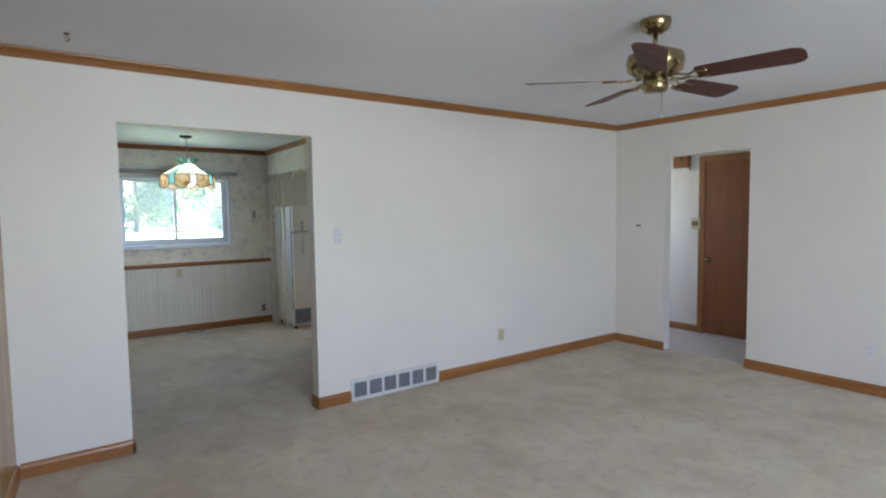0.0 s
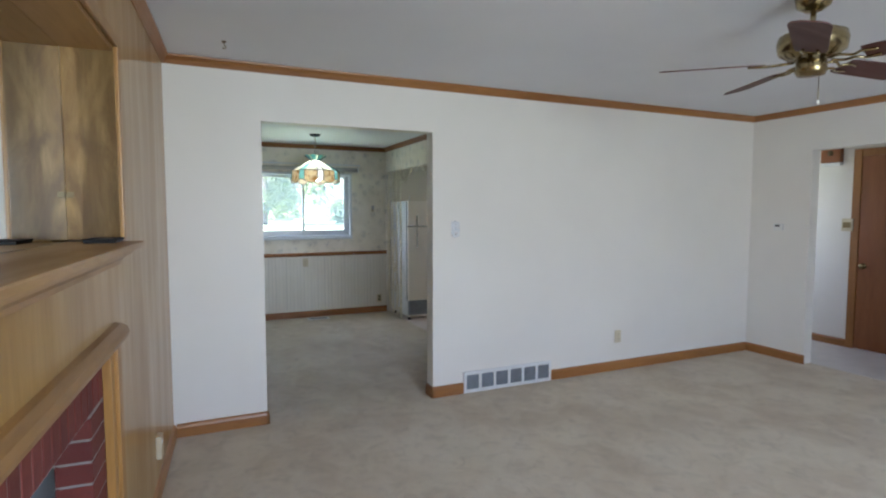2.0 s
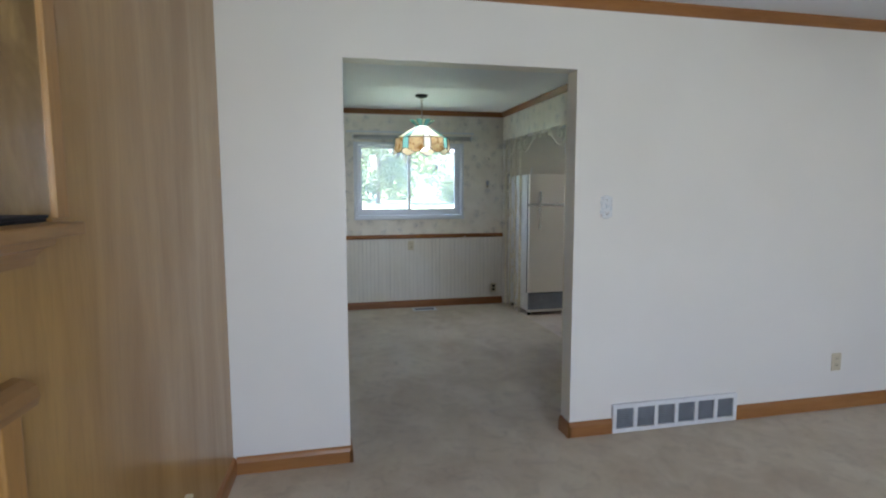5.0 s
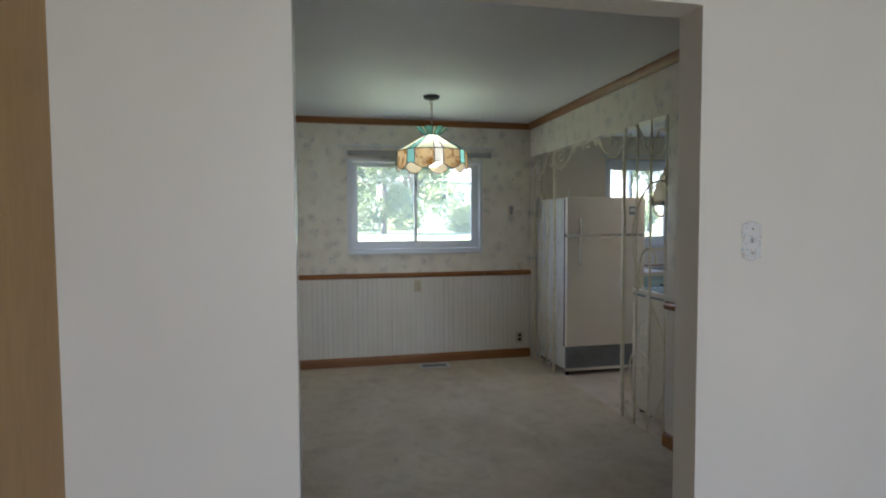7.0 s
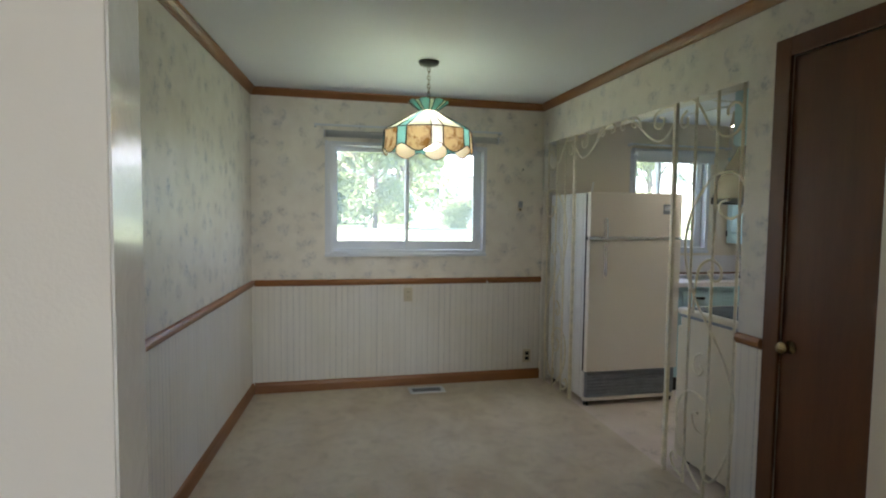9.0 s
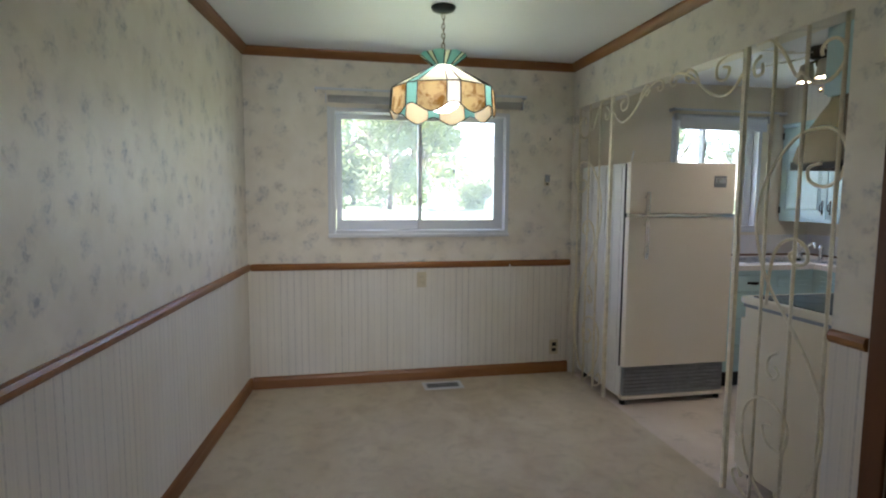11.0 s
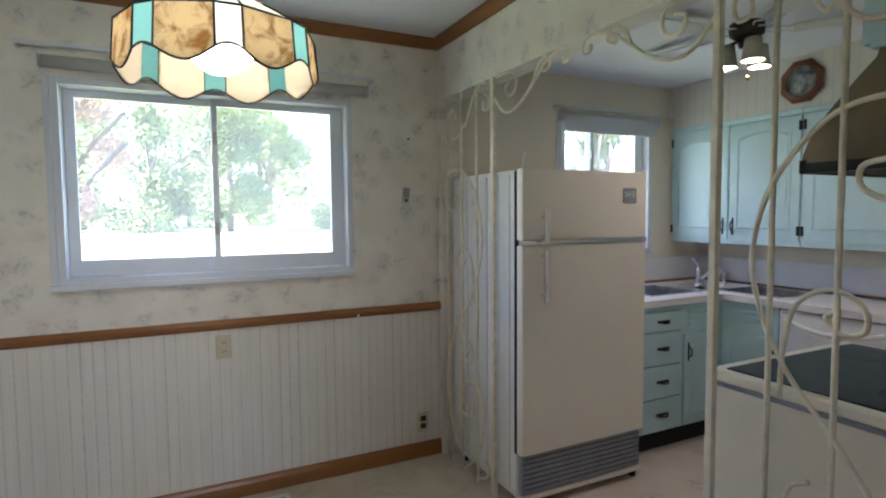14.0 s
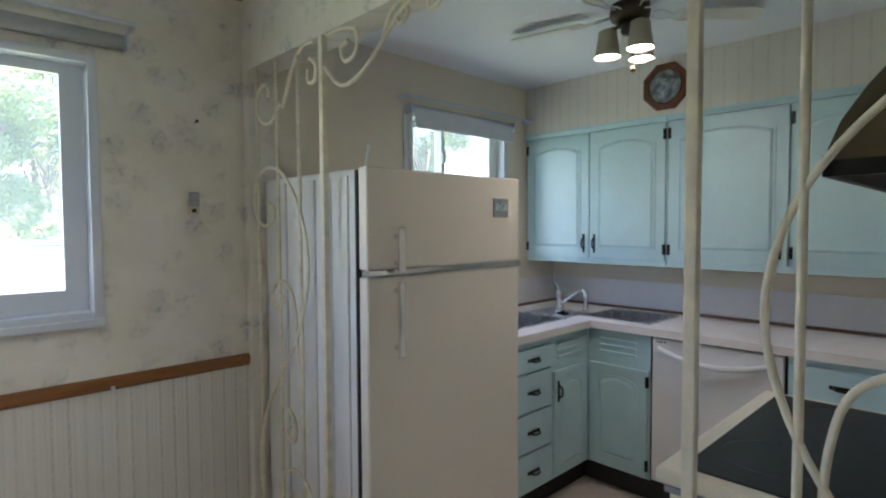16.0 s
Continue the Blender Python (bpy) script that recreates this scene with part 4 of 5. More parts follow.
R_TOP, R_SKIRT, Z_SKIRT, Z_RIM = 0.278, 0.287, 1.957, 1.842
SAG = 0.034
wide, narrow = radians(31), radians(14)
start = radians(-90 + 7)
part("shade_cap", lathe([(0.028, 2.125), (0.034, 2.10), (0.05, 2.085)], (LX, LY, 0), 16), DARK_BRASS, pendant)
for k in range(8):
    a = start + k * radians(45)
    b, c = a + wide, a + wide + narrow
    slim = WHITE_GLASS if k == 7 else TEAL
    part("roof_pane", facet(a, b, 0.055, 2.085, R_TOP, Z_SKIRT), PALE, pendant, "pale green glass")
    part("roof_pane", facet(b, c, 0.055, 2.085, R_TOP, Z_SKIRT), slim, pendant)
    part("skirt_pane", facet(a, b, R_TOP, Z_SKIRT, R_SKIRT, Z_RIM, SAG), AMBER, pendant, "swirled amber glass")
    # Added ivory layer paints the bulb-lit look inside each amber pane.
    part("skirt_lit_inside", facet(a + 0.01, b - 0.01, R_TOP - 0.006, Z_SKIRT - 0.004, R_SKIRT - 0.006, Z_RIM + 0.004, SAG), IVORY, pendant, "added ivory layer for the bulb-lit inside of the amber glass")
    part("skirt_pane", facet(b, c, R_TOP, Z_SKIRT, R_SKIRT, Z_RIM, -0.012), slim, pendant, "teal glass" if slim is TEAL else "white glass")
    part("crown_pane", facet(a, b, 0.056, 2.088, 0.128, 2.140, -0.008), TEAL, pendant, "teal glass")
    part("crown_pane", facet(b, c, 0.056, 2.088, 0.128, 2.140, 0.0), PALE, pendant)
    for x in (a, b):
        part("lead_came", came(x, x, 0.056, 2.086, R_TOP + 0.001, Z_SKIRT + 0.002), BLACK_IRON, pendant)
        part("lead_came", came(x, x, R_TOP + 0.002, Z_SKIRT, R_SKIRT + 0.002, Z_RIM), BLACK_IRON, pendant)
        part("lead_came", came(x, x, 0.057, 2.088, 0.128, 2.140), BLACK_IRON, pendant)
    part("lead_came", came(a, b, R_TOP + 0.001, Z_SKIRT, R_TOP + 0.001, Z_SKIRT), BLACK_IRON, pendant)
    part("lead_came", came(b, c, R_TOP + 0.001, Z_SKIRT, R_TOP + 0.001, Z_SKIRT), BLACK_IRON, pendant)
    for p, q, sag in ((a, b, SAG), (b, c, -0.012)):
        edge = []
        for i in range(9):
            t = p + (q - p) * i / 8
            r = (R_SKIRT + 0.001) * math.cos((q - p) / 2) / math.cos(t - (p + q) / 2)
            edge.append((LX + r * math.cos(t), LY + r * math.sin(t), Z_RIM - sag * math.sin(math.pi * i / 8)))
        part("rim_came", tube(edge, 0.003, 6), BLACK_IRON, pendant, "dark lead edge")
part("globe", lathe([(0.0, -0.108), (0.042, -0.100), (0.078, -0.076), (0.101, -0.040), (0.108, 0.0), (0.098, 0.040), (0.070, 0.070), (0.035, 0.088), (0.02, 0.104), (0.0, 0.106)], (LX, LY, 1.946), 32), BULB, pendant, "glowing white globe")
part("socket", lathe([(0.02, 0.08), (0.022, 0.2), (0.0, 0.21)], (LX, LY, 1.905), 14), DARK_BRASS, pendant)

# ---- wrought iron divider ----
IX = EX + 0.012


def flip(points, mirrored):
    return [(IX, 12.715 - y if mirrored else y - 0.036, min(z, ATOP - 0.004) if z < ATOP + 0.03 else z) for y, z in points]


def iron_panel(name, mirrored, label):
    root = thing(name, (IX, 7.2 if mirrored else 5.5, 0), label, "iron screen", "iron screens in the kitchen opening")
    for k, y in enumerate((5.775, 5.61, 5.45, 5.285)):
        (ix, yy, _), = flip([(y, 0)], mirrored)
        top, low = ATOP, 0.0 if k in (0, 3) else 0.005
        if k == 0:
            part("post", box((ix - 0.011, yy - 0.011, low), (ix + 0.011, yy + 0.011, top), 0.003), IRON, root)
        else:
            part("bar", tube([(ix, yy, low), (ix, yy, top)], 0.0075, 8), IRON, root)
    lines = (
        [(5.355, 1.52), (5.41, 1.505), (5.405, 1.455), (5.34, 1.43), (5.275, 1.46), (5.25, 1.548), (5.29, 1.63), (5.375, 1.655), (5.49, 1.62), (5.61, 1.48), (5.66, 1.307), (5.635, 1.15), (5.56, 1.0), (5.44, 0.857), (5.33, 0.70), (5.27, 0.54), (5.285, 0.34), (5.36, 0.16), (5.42, 0.10), (5.47, 0.13), (5.44, 0.18)],
        [(5.58, 0.93), (5.57, 1.08), (5.54, 1.18), (5.462, 1.223), (5.396, 1.19), (5.39, 1.135), (5.44, 1.12), (5.475, 1.155), (5.445, 1.175)],
        [(5.50, 0.74), (5.545, 0.71), (5.555, 0.65), (5.52, 0.62), (5.49, 0.65), (5.515, 0.675)],
        [(5.48, 0.03), (5.60, 0.14), (5.67, 0.284), (5.67, 0.43), (5.60, 0.51), (5.50, 0.51), (5.43, 0.437), (5.45, 0.33), (5.53, 0.33), (5.56, 0.40), (5.515, 0.42)],
        [(5.72, 2.065), (5.64, 2.05), (5.57, 1.985), (5.50, 1.875), *[(5.36 + (0.122 - 0.0125 * k) * math.cos(0.35 + 0.75 * k), 1.925 - (0.122 - 0.0125 * k) * math.sin(0.35 + 0.75 * k)) for k in range(9)]],
        [(5.69, 2.0), (5.73, 1.97), (5.72, 1.92), (5.68, 1.925), (5.68, 1.965)],
        [(5.61, 0.03), (5.69, 0.06), (5.72, 0.11), (5.69, 0.14), (5.665, 0.11)],
    )
    for line in lines:
        part("scroll", tube(curve_points(flip(line, mirrored), 5), 0.0068, 7), IRON, root)
    bracket = (
        [(5.785, 1.955), (5.86, 1.885), (5.93, 1.872), (6.02, 1.905), (6.10, 1.963), (6.18, 2.02), (6.27, 2.055), (6.33, 2.04), (6.335, 2.0), (6.30, 1.995), (6.295, 2.02)],
        [(5.80, 2.06), (5.89, 2.065), (5.965, 2.025), (5.965, 1.96), (5.905, 1.945), (5.885, 1.99), (5.925, 2.005)],
        [(6.10, 1.963), (6.13, 2.02), (6.185, 2.055), (6.21, 2.01), (6.175, 1.99), (6.16, 2.02)],
    )
    for line in bracket:
        part("bracket_scroll", tube(curve_points(flip(line, mirrored), 5), 0.0068, 7), IRON, root)
    return root


iron_panel("iron_screen", False, "cream painted wrought iron scroll screen beside the stove")
iron_panel("iron_screen", True, "cream painted wrought iron scroll screen beside the refrigerator")


# ---- kitchen ----
FX0, FX1, FY, FH = 2.487, 3.262, 6.765, 1.615
fridge = thing("refrigerator", ((FX0 + FX1) / 2, FY + 0.35, 0), "old cream enamel two-door refrigerator with chrome trim", "refrigerator")
part("body", box((FX0, FY + 0.055, 0.045), (FX1, FY + 0.70, FH), 0.008), FRIDGE_SIDE, fridge)
# Raised ribs stand for upright slats and the iron bars' reflections in the side.
for k in range(5):
    y = FY + 0.10 + k * 0.105
    part("side_rib", box((FX0 - 0.008, y, 0.06), (FX0 + 0.004, y + 0.045, FH - 0.02), 0.006), FRIDGE_SIDE, fridge, "upright rib standing for slats and reflected iron bars")
part("freezer_door", box((FX0, FY, 1.285), (FX1, FY + 0.05, FH + 0.004), 0.010, 3), ENAMEL, fridge)
part("main_door", box((FX0, FY, 0.262), (FX1, FY + 0.05, 1.262), 0.010, 3), ENAMEL, fridge)
part("gasket", box((FX0 - 0.004, FY + 0.047, 0.262), (FX1 + 0.002, FY + 0.060, FH - 0.005)), DARK, fridge, "dark door gasket")
part("trim_strip", box((FX0 - 0.002, FY - 0.006, 1.264), (FX1 + 0.002, FY + 0.03, 1.284), 0.004), CHROME, fridge, "chrome strip between doors")
part("kick_grille", box((FX0 + 0.012, FY + 0.02, 0.06), (FX1 - 0.012, FY + 0.05, 0.255), 0.004), GRILLE, fridge)
for k in range(7):
    part("grille_slat", box((FX0 + 0.016, FY + 0.012, 0.075 + k * 0.025), (FX1 - 0.016, FY + 0.024, 0.09 + k * 0.025), 0.003), GRILLE, fridge)
part("base_rail", box((FX0, FY + 0.01, 0.035), (FX1, FY + 0.06, 0.06), 0.004), ENAMEL, fridge)
for x in (FX0 + 0.03, FX1 - 0.03):
    for y in (FY + 0.05, FY + 0.62):
        part("foot", lathe([(0.02, -0.004), (0.02, 0.02), (0.012, 0.045)], (x, y, 0), 12), BLACK_IRON, fridge)
for z0, z1 in ((1.292, 1.405), (1.01, 1.225)):
    handle = part("handle", box((FX0 + 0.100, FY - 0.042, z0 - 0.02), (FX0 + 0.126, FY - 0.028, z1 + 0.02), 0.005), CHROME, fridge, "chrome bar handle")
    for z in (z0 + 0.012, z1 - 0.012):
        part("standoff", box((FX0 + 0.108, FY - 0.034, z - 0.008), (FX0 + 0.119, FY + 0.002, z + 0.008), 0.002), CHROME, handle)
badge = part("badge", box((FX1 - 0.165, FY - 0.004, 1.46), (FX1 - 0.075, FY + 0.002, 1.535), 0.002), GRILLE, fridge, "grey maker's badge")
part("badge_bar", box((FX1 - 0.155, FY - 0.0055, 1.487), (FX1 - 0.085, FY - 0.0035, 1.52)), STEEL, badge)
part("hinge_pin", tube([(FX0 + 0.02, FY + 0.03, FH), (FX0 + 0.035, FY + 0.03, FH + 0.075)], 0.006, 8), WHITE_PLATE, fridge, "white hinge stick")

COUNTER_Z = 0.91
CX, CY = 4.07, 6.91
BX, BY = CX + 0.03, CY + 0.03
top = tagged(part("countertop", plate([(3.25, 4.612, CY, NY - 0.008), (CX, 4.612, 5.2, NY - 0.008)], [(3.60, 4.02, 7.03, 7.40), (4.17, 4.53, 6.62, 7.03)], COUNTER_Z - 0.038, COUNTER_Z, lying), LAMINATE), "pinkish white laminate countertop turning a corner", "countertop")
for lo, hi in (((3.25, NY - 0.022, COUNTER_Z), (4.612, NY - 0.008, COUNTER_Z + 0.016)), ((4.598, 5.2, COUNTER_Z), (4.612, NY - 0.022, COUNTER_Z + 0.016))):
    part("back_strip", box(lo, hi, 0.003), BROWN_EDGE, top, "brown edge strip")


def basin(lo, hi):
    (x0, y0), (x1, y1) = lo, hi
    d, t = 0.15, 0.012
    z = COUNTER_Z
    return boxes(((x0, y0, z - d), (x1, y1, z - d + t)), ((x0, y0, z - d), (x0 + t, y1, z + 0.004)), ((x1 - t, y0, z - d), (x1, y1, z + 0.004)), ((x0, y0, z - d), (x1, y0 + t, z + 0.004)), ((x0, y1 - t, z - d), (x1, y1, z + 0.004)))


sink = thing("corner_sink", (4.2, 7.2, COUNTER_Z), "stainless steel double corner sink set in the counter", "sink")
for lo, hi in (((3.60, 7.03), (4.02, 7.40)), ((4.17, 6.62), (4.53, 7.03))):
    bowl = part("bowl", basin(lo, hi), STEEL, sink)
    cx, cy = (lo[0] + hi[0]) / 2, (lo[1] + hi[1]) / 2
    part("drain", lathe([(0.035, 0), (0.03, 0.004), (0.0, 0.004)], (cx, cy, COUNTER_Z - 0.137), 18), CHROME, bowl)
part("deck", box((4.03, 7.045, COUNTER_Z + 0.001), (4.30, 7.33, COUNTER_Z + 0.007), 0.003), STEEL, sink)
tap = thing("kitchen_faucet", (4.24, 7.22, COUNTER_Z), "chrome single-lever kitchen faucet with a side sprayer", "faucet")
part("body", lathe([(0.03, 0.007), (0.028, 0.03), (0.02, 0.05), (0.019, 0.10), (0.024, 0.12), (0.0, 0.13)], (4.24, 7.22, COUNTER_Z), 20), CHROME, tap)
part("spout", tube(curve_points([(4.24, 7.22, 0.955), (4.225, 7.165, 0.985), (4.195, 7.09, 1.03), (4.165, 7.02, 1.054), (4.155, 6.995, 1.046), (4.15, 6.985, 1.02)]), 0.011, 10), CHROME, tap)
part("lever", tube(curve_points([(4.24, 7.22, 1.03), (4.235, 7.245, 1.075), (4.22, 7.27, 1.10)]), 0.007, 8), CHROME, tap)
part("sprayer", lathe([(0.018, 0.007), (0.013, 0.03), (0.012, 0.07), (0.017, 0.09), (0.015, 0.12), (0.0, 0.125)], (4.30, 7.08, COUNTER_Z), 16), CHROME, tap)
strainer = thing("sink_strainer", (4.10, 7.19, COUNTER_Z), "black rubber sink stopper by the faucet", "sink stopper")
part("disc", lathe([(0.035, 0.007), (0.035, 0.014), (0.012, 0.02), (0.0, 0.03)], (4.12, 7.12, COUNTER_Z), 18), BLACK_IRON, strainer)


def panel_door(root, m, width, height, arch=0.036, name="door"):
    """A raised-panel door with an arched inner panel, in its own axes: x across, z up, y out of the front."""
    leaf = part(name, box((0, 0, 0), (width, 0.019, height), 0.003), MINT, root, "", m)
    a = 0.052
    for i, (grow, y0, y1) in enumerate(((0.0, 0.019, 0.0235), (0.012, 0.0195, 0.026))):
        b = a + grow
        bm = bmesh.new()
        line = [(b, b), (width - b, b)]
        n = 10
        for k in range(n + 1):
            t = k / n
            line.append((width - b - (width - 2 * b) * t, height - b - arch + arch * math.sin(math.pi * t) ** 0.7))
        if i == 0:
            inner = [(x + (0.008 if x < width / 2 else -0.008), z + (0.008 if z < height / 2 else -0.008)) for x, z in line]
            rows = [[bm.verts.new((x, y, z)) for x, z in pts] for pts, y in ((line, y0), (line, y1), (inner, y1), (inner, y0))]
            for p, q in zip(rows, rows[1:]):
                for k in range(len(line)):
                    bm.faces.new((p[k], p[(k + 1) % len(line)], q[(k + 1) % len(line)], q[k]))
        else:
            low = [bm.verts.new((x, y0, z)) for x, z in line]
            mid = [bm.verts.new((x + (0.012 if x < width / 2 else -0.012), y1, z + (0.012 if z < height / 2 else -0.012))) for x, z in line]
            bm.faces.new(mid)
            for k in range(len(line)):
                bm.faces.new((low[k], low[(k + 1) % len(line)], mid[(k + 1) % len(line)], mid[k]))
        bmesh.ops.recalc_face_normals(bm, faces=bm.faces)
        part("panel" if i else "bead", bm, MINT, leaf, "", m)
    return leaf


def pull(leaf, m, x, z, upright=True):
    """A black iron pull with a waisted back plate."""
    w, h = (0.013, 0.11) if upright else (0.095, 0.016)
    part("pull_plate", box((x - w / 2, 0.019, z - h / 2), (x + w / 2, 0.023, z + h / 2), 0.0015), BLACK_IRON, leaf, "", m)
    ends = [(x, 0.021, z - 0.032), (x, 0.042, z - 0.02), (x, 0.045, z), (x, 0.042, z + 0.02), (x, 0.021, z + 0.032)] if upright else [(x - 0.036, 0.021, z), (x - 0.022, 0.042, z - 0.004), (x, 0.045, z - 0.006), (x + 0.022, 0.042, z - 0.004), (x + 0.036, 0.021, z)]
    part("pull", tube(curve_points(ends), 0.0045, 7), BLACK_IRON, leaf, "black iron pull", m)


def hinge(leaf, m, x, z):
    part("hinge", box((x - 0.008, 0.012, z - 0.028), (x + 0.008, 0.024, z + 0.028), 0.003), BLACK_IRON, leaf, "", m)


def facing_west(x, y, z):
    """Axes of a front that faces -x: x across runs to -y seen from the room, from the far end to the near."""
    return Matrix.Translation((x, y, z)) @ Matrix.Rotation(radians(-90), 4, "Z") @ Matrix.Diagonal((1, -1, 1, 1))


def facing_south(x, y, z):
    return Matrix.Translation((x, y, z)) @ Matrix.Diagonal((1, -1, 1, 1))


# wall cabinets along the east wall
UZ0, UZ1, UX = 1.215, 1.985, 4.32
for y0, y1, split in ((NY - 0.012, 6.605, True), (6.60, 5.48, True), (5.475, 5.2, False)):
    cab = thing("wall_cabinet", (UX, (y0 + y1) / 2, UZ0), "pale blue painted wall cabinet with arched raised-panel doors", "cabinet", "wall cabinets over the counter")
    part("body", box((UX, y1, UZ0), (4.612, y0, UZ1), 0.002), MINT, cab)
    part("top_trim", sweep([(0, 0), (0.018, 0), (0.03, 0.02), (0.03, 0.03), (0, 0.03)], (UX, y1, UZ1 - 0.012), (UX, y0, UZ1 - 0.012), W), MINT, cab)
    part("bottom_rail", box((UX - 0.012, y1, UZ0 - 0.012), (UX, y0, UZ0 + 0.02), 0.003), MINT, cab)
    span = y0 - y1 - 0.012
    count = 2 if split else 1
    for k in range(count):
        w = (span - 0.010 * (count - 1)) / count
        m = facing_west(UX, y0 - 0.006 - k * (w + 0.010), UZ0 + 0.02)
        leaf = panel_door(cab, m, w, UZ1 - UZ0 - 0.04)
        hung_far = k == 0 or y0 < 6.7
        pull(leaf, m, w - 0.03 if hung_far else 0.03, 0.085)
        for z in (0.06, UZ1 - UZ0 - 0.10):
            hinge(leaf, m, 0.004 if hung_far else w - 0.004, z)


def drawer(cab, m, width, height, name="drawer"):
    leaf = part(name, box((0, 0, 0), (width, 0.019, height), 0.005), MINT, cab, "", m)
    pull(leaf, m, width / 2, height / 2, False)
    return leaf


TOE = 0.125
# base cabinets on the window side
cab = thing("base_cabinet", (3.6, 7.2, 0), "pale blue base cabinet with four drawers and a door", "cabinet", "base cabinets under the counter")
part("body", box((3.26, BY, TOE), (CX + 0.04, 7.02, 0.872)), MINT, cab)
# Near-black colour puts the recess's shade into the toe kick.
part("toe_kick", box((3.26, BY + 0.05, 0), (CX + 0.09, BY + 0.07, TOE)), DARK, cab, "recessed toe kick coloured near black for its shade")
for z0, z1 in ((0.725, 0.835), (0.53, 0.715), (0.335, 0.52), (0.14, 0.325)):
    drawer(cab, facing_south(3.42, BY, z0), 0.31, z1 - z0)
m = facing_south(3.755, BY, 0.14)
leaf = panel_door(cab, m, 0.30, 0.545)
pull(leaf, m, 0.03, 0.44)
for k in range(3):
    part("vent_louvre", box((3.80, BY - 0.007, 0.742 + 0.033 * k), (4.05, BY + 0.002, 0.757 + 0.033 * k), 0.003), MINT, cab)
# sink base on the east side
cab = thing("base_cabinet", (4.3, 6.78, 0), "pale blue corner base cabinet with an arched panel door", "cabinet", "base cabinets under the counter")
part("body", box((BX, 6.585, TOE), (4.16, BY, 0.872)), MINT, cab)
# This toe kick too has its shade in the colour.
part("toe_kick", box((BX + 0.05, 5.25, 0), (BX + 0.07, BY + 0.05, TOE)), DARK, cab, "recessed toe kick coloured near black for its shade")
m = facing_west(BX, BY - 0.02, 0.14)
leaf = panel_door(cab, m, 0.325, 0.545)
for z in (0.06, 0.49):
    hinge(leaf, m, 0.325, z)
for k in range(3):
    part("vent_louvre", box((BX - 0.007, 6.66, 0.742 + 0.033 * k), (BX + 0.002, 6.87, 0.757 + 0.033 * k), 0.003), MINT, cab)
# dishwasher
dish = thing("dishwasher", (4.35, 6.29, 0), "white built-in dishwasher with a curved towel handle", "dishwasher")
part("door", box((BX - 0.016, 5.995, 0.14), (BX + 0.02, 6.57, 0.862), 0.006), APPLIANCE, dish)
# Near-black strips draw the shaded gap round the door.
part("surround", boxes(((BX - 0.002, 5.985, 0.1), (4.55, 5.994, 0.87)), ((BX - 0.002, 6.571, 0.1), (4.55, 6.58, 0.87)), ((BX - 0.002, 5.994, 0.863), (4.55, 6.571, 0.871))), DARK, dish, "dark strips standing for the shaded gap round the door")
part("handle", tube(curve_points([(BX - 0.02, 6.54, 0.815), (BX - 0.045, 6.42, 0.785), (BX - 0.052, 6.285, 0.772), (BX - 0.045, 6.15, 0.785), (BX - 0.02, 6.03, 0.815)]), 0.013, 10), APPLIANCE, dish)
part("vent_mark", boxes(*[((BX - 0.018, 6.50 + 0.018 * k, 0.845), (BX - 0.015, 6.512 + 0.018 * k, 0.850)) for k in range(3)]), DARK, dish)
# Shade under the door is put into the kick plate's colour.
part("kick_plate", box((BX + 0.03, 5.995, 0.0), (BX + 0.049, 6.57, 0.135)), DARK, dish)
# drawers beyond the dishwasher
cab = thing("base_cabinet", (4.3, 5.6, 0), "pale blue base cabinet with drawers and doors", "cabinet", "base cabinets under the counter")
part("body", box((BX, 5.2, TOE), (4.6, 5.983, 0.872)), MINT, cab)
for k in range(2):
    y = 5.97 - k * 0.385
    drawer(cab, facing_west(BX, y, 0.70), 0.365, 0.14)
    m = facing_west(BX, y, 0.125)
    leaf = panel_door(cab, m, 0.365, 0.55)
    pull(leaf, m, 0.03 if k else 0.335, 0.45)

# stove and hood
SX0, SX1, SY0, SY1 = 2.59, 3.36, 5.205, 5.87
stove = thing("kitchen_stove", ((SX0 + SX1) / 2, (SY0 + SY1) / 2, 0), "white enamel stove with a black glass cooktop", "stove")
part("body", box((SX0 + 0.006, SY0, 0.03), (SX1 - 0.006, SY1 - 0.03, 0.868), 0.004), STOVE_WHITE, stove)
part("side_seam", box((SX0 + 0.003, SY0 + 0.01, 0.858), (SX1 - 0.003, SY1 - 0.02, 0.872)), GRILLE, stove, "grey seam under the top")
part("cooktop_frame", box((SX0, SY0, 0.872), (SX1, SY1, 0.908), 0.012, 3), STOVE_WHITE, stove)
glass = part("cooktop", box((SX0 + 0.035, SY0 + 0.05, 0.906), (SX1 - 0.035, SY1 - 0.045, 0.912), 0.002), GLASS_TOP, stove, "black ceramic glass")
RING = plain("burner_marking", (0.10, 0.11, 0.12), 0.25)
for x, y, r in ((2.80, 5.70, 0.10), (3.18, 5.70, 0.08), (2.80, 5.40, 0.08), (3.18, 5.40, 0.10)):
    part("burner_ring", tube([(x + r * math.cos(a), y + r * math.sin(a), 0.9118) for a in [2 * math.pi * k / 28 for k in range(29)]], 0.0012, 5), RING, glass)
part("oven_door", box((SX0 + 0.012, SY1 - 0.03, 0.20), (SX1 - 0.012, SY1 + 0.005, 0.80), 0.008), STOVE_WHITE, stove)
part("oven_handle", tube([(SX0 + 0.05, SY1 + 0.03, 0.755), (SX1 - 0.05, SY1 + 0.03, 0.755)], 0.011, 10), STOVE_WHITE, stove)
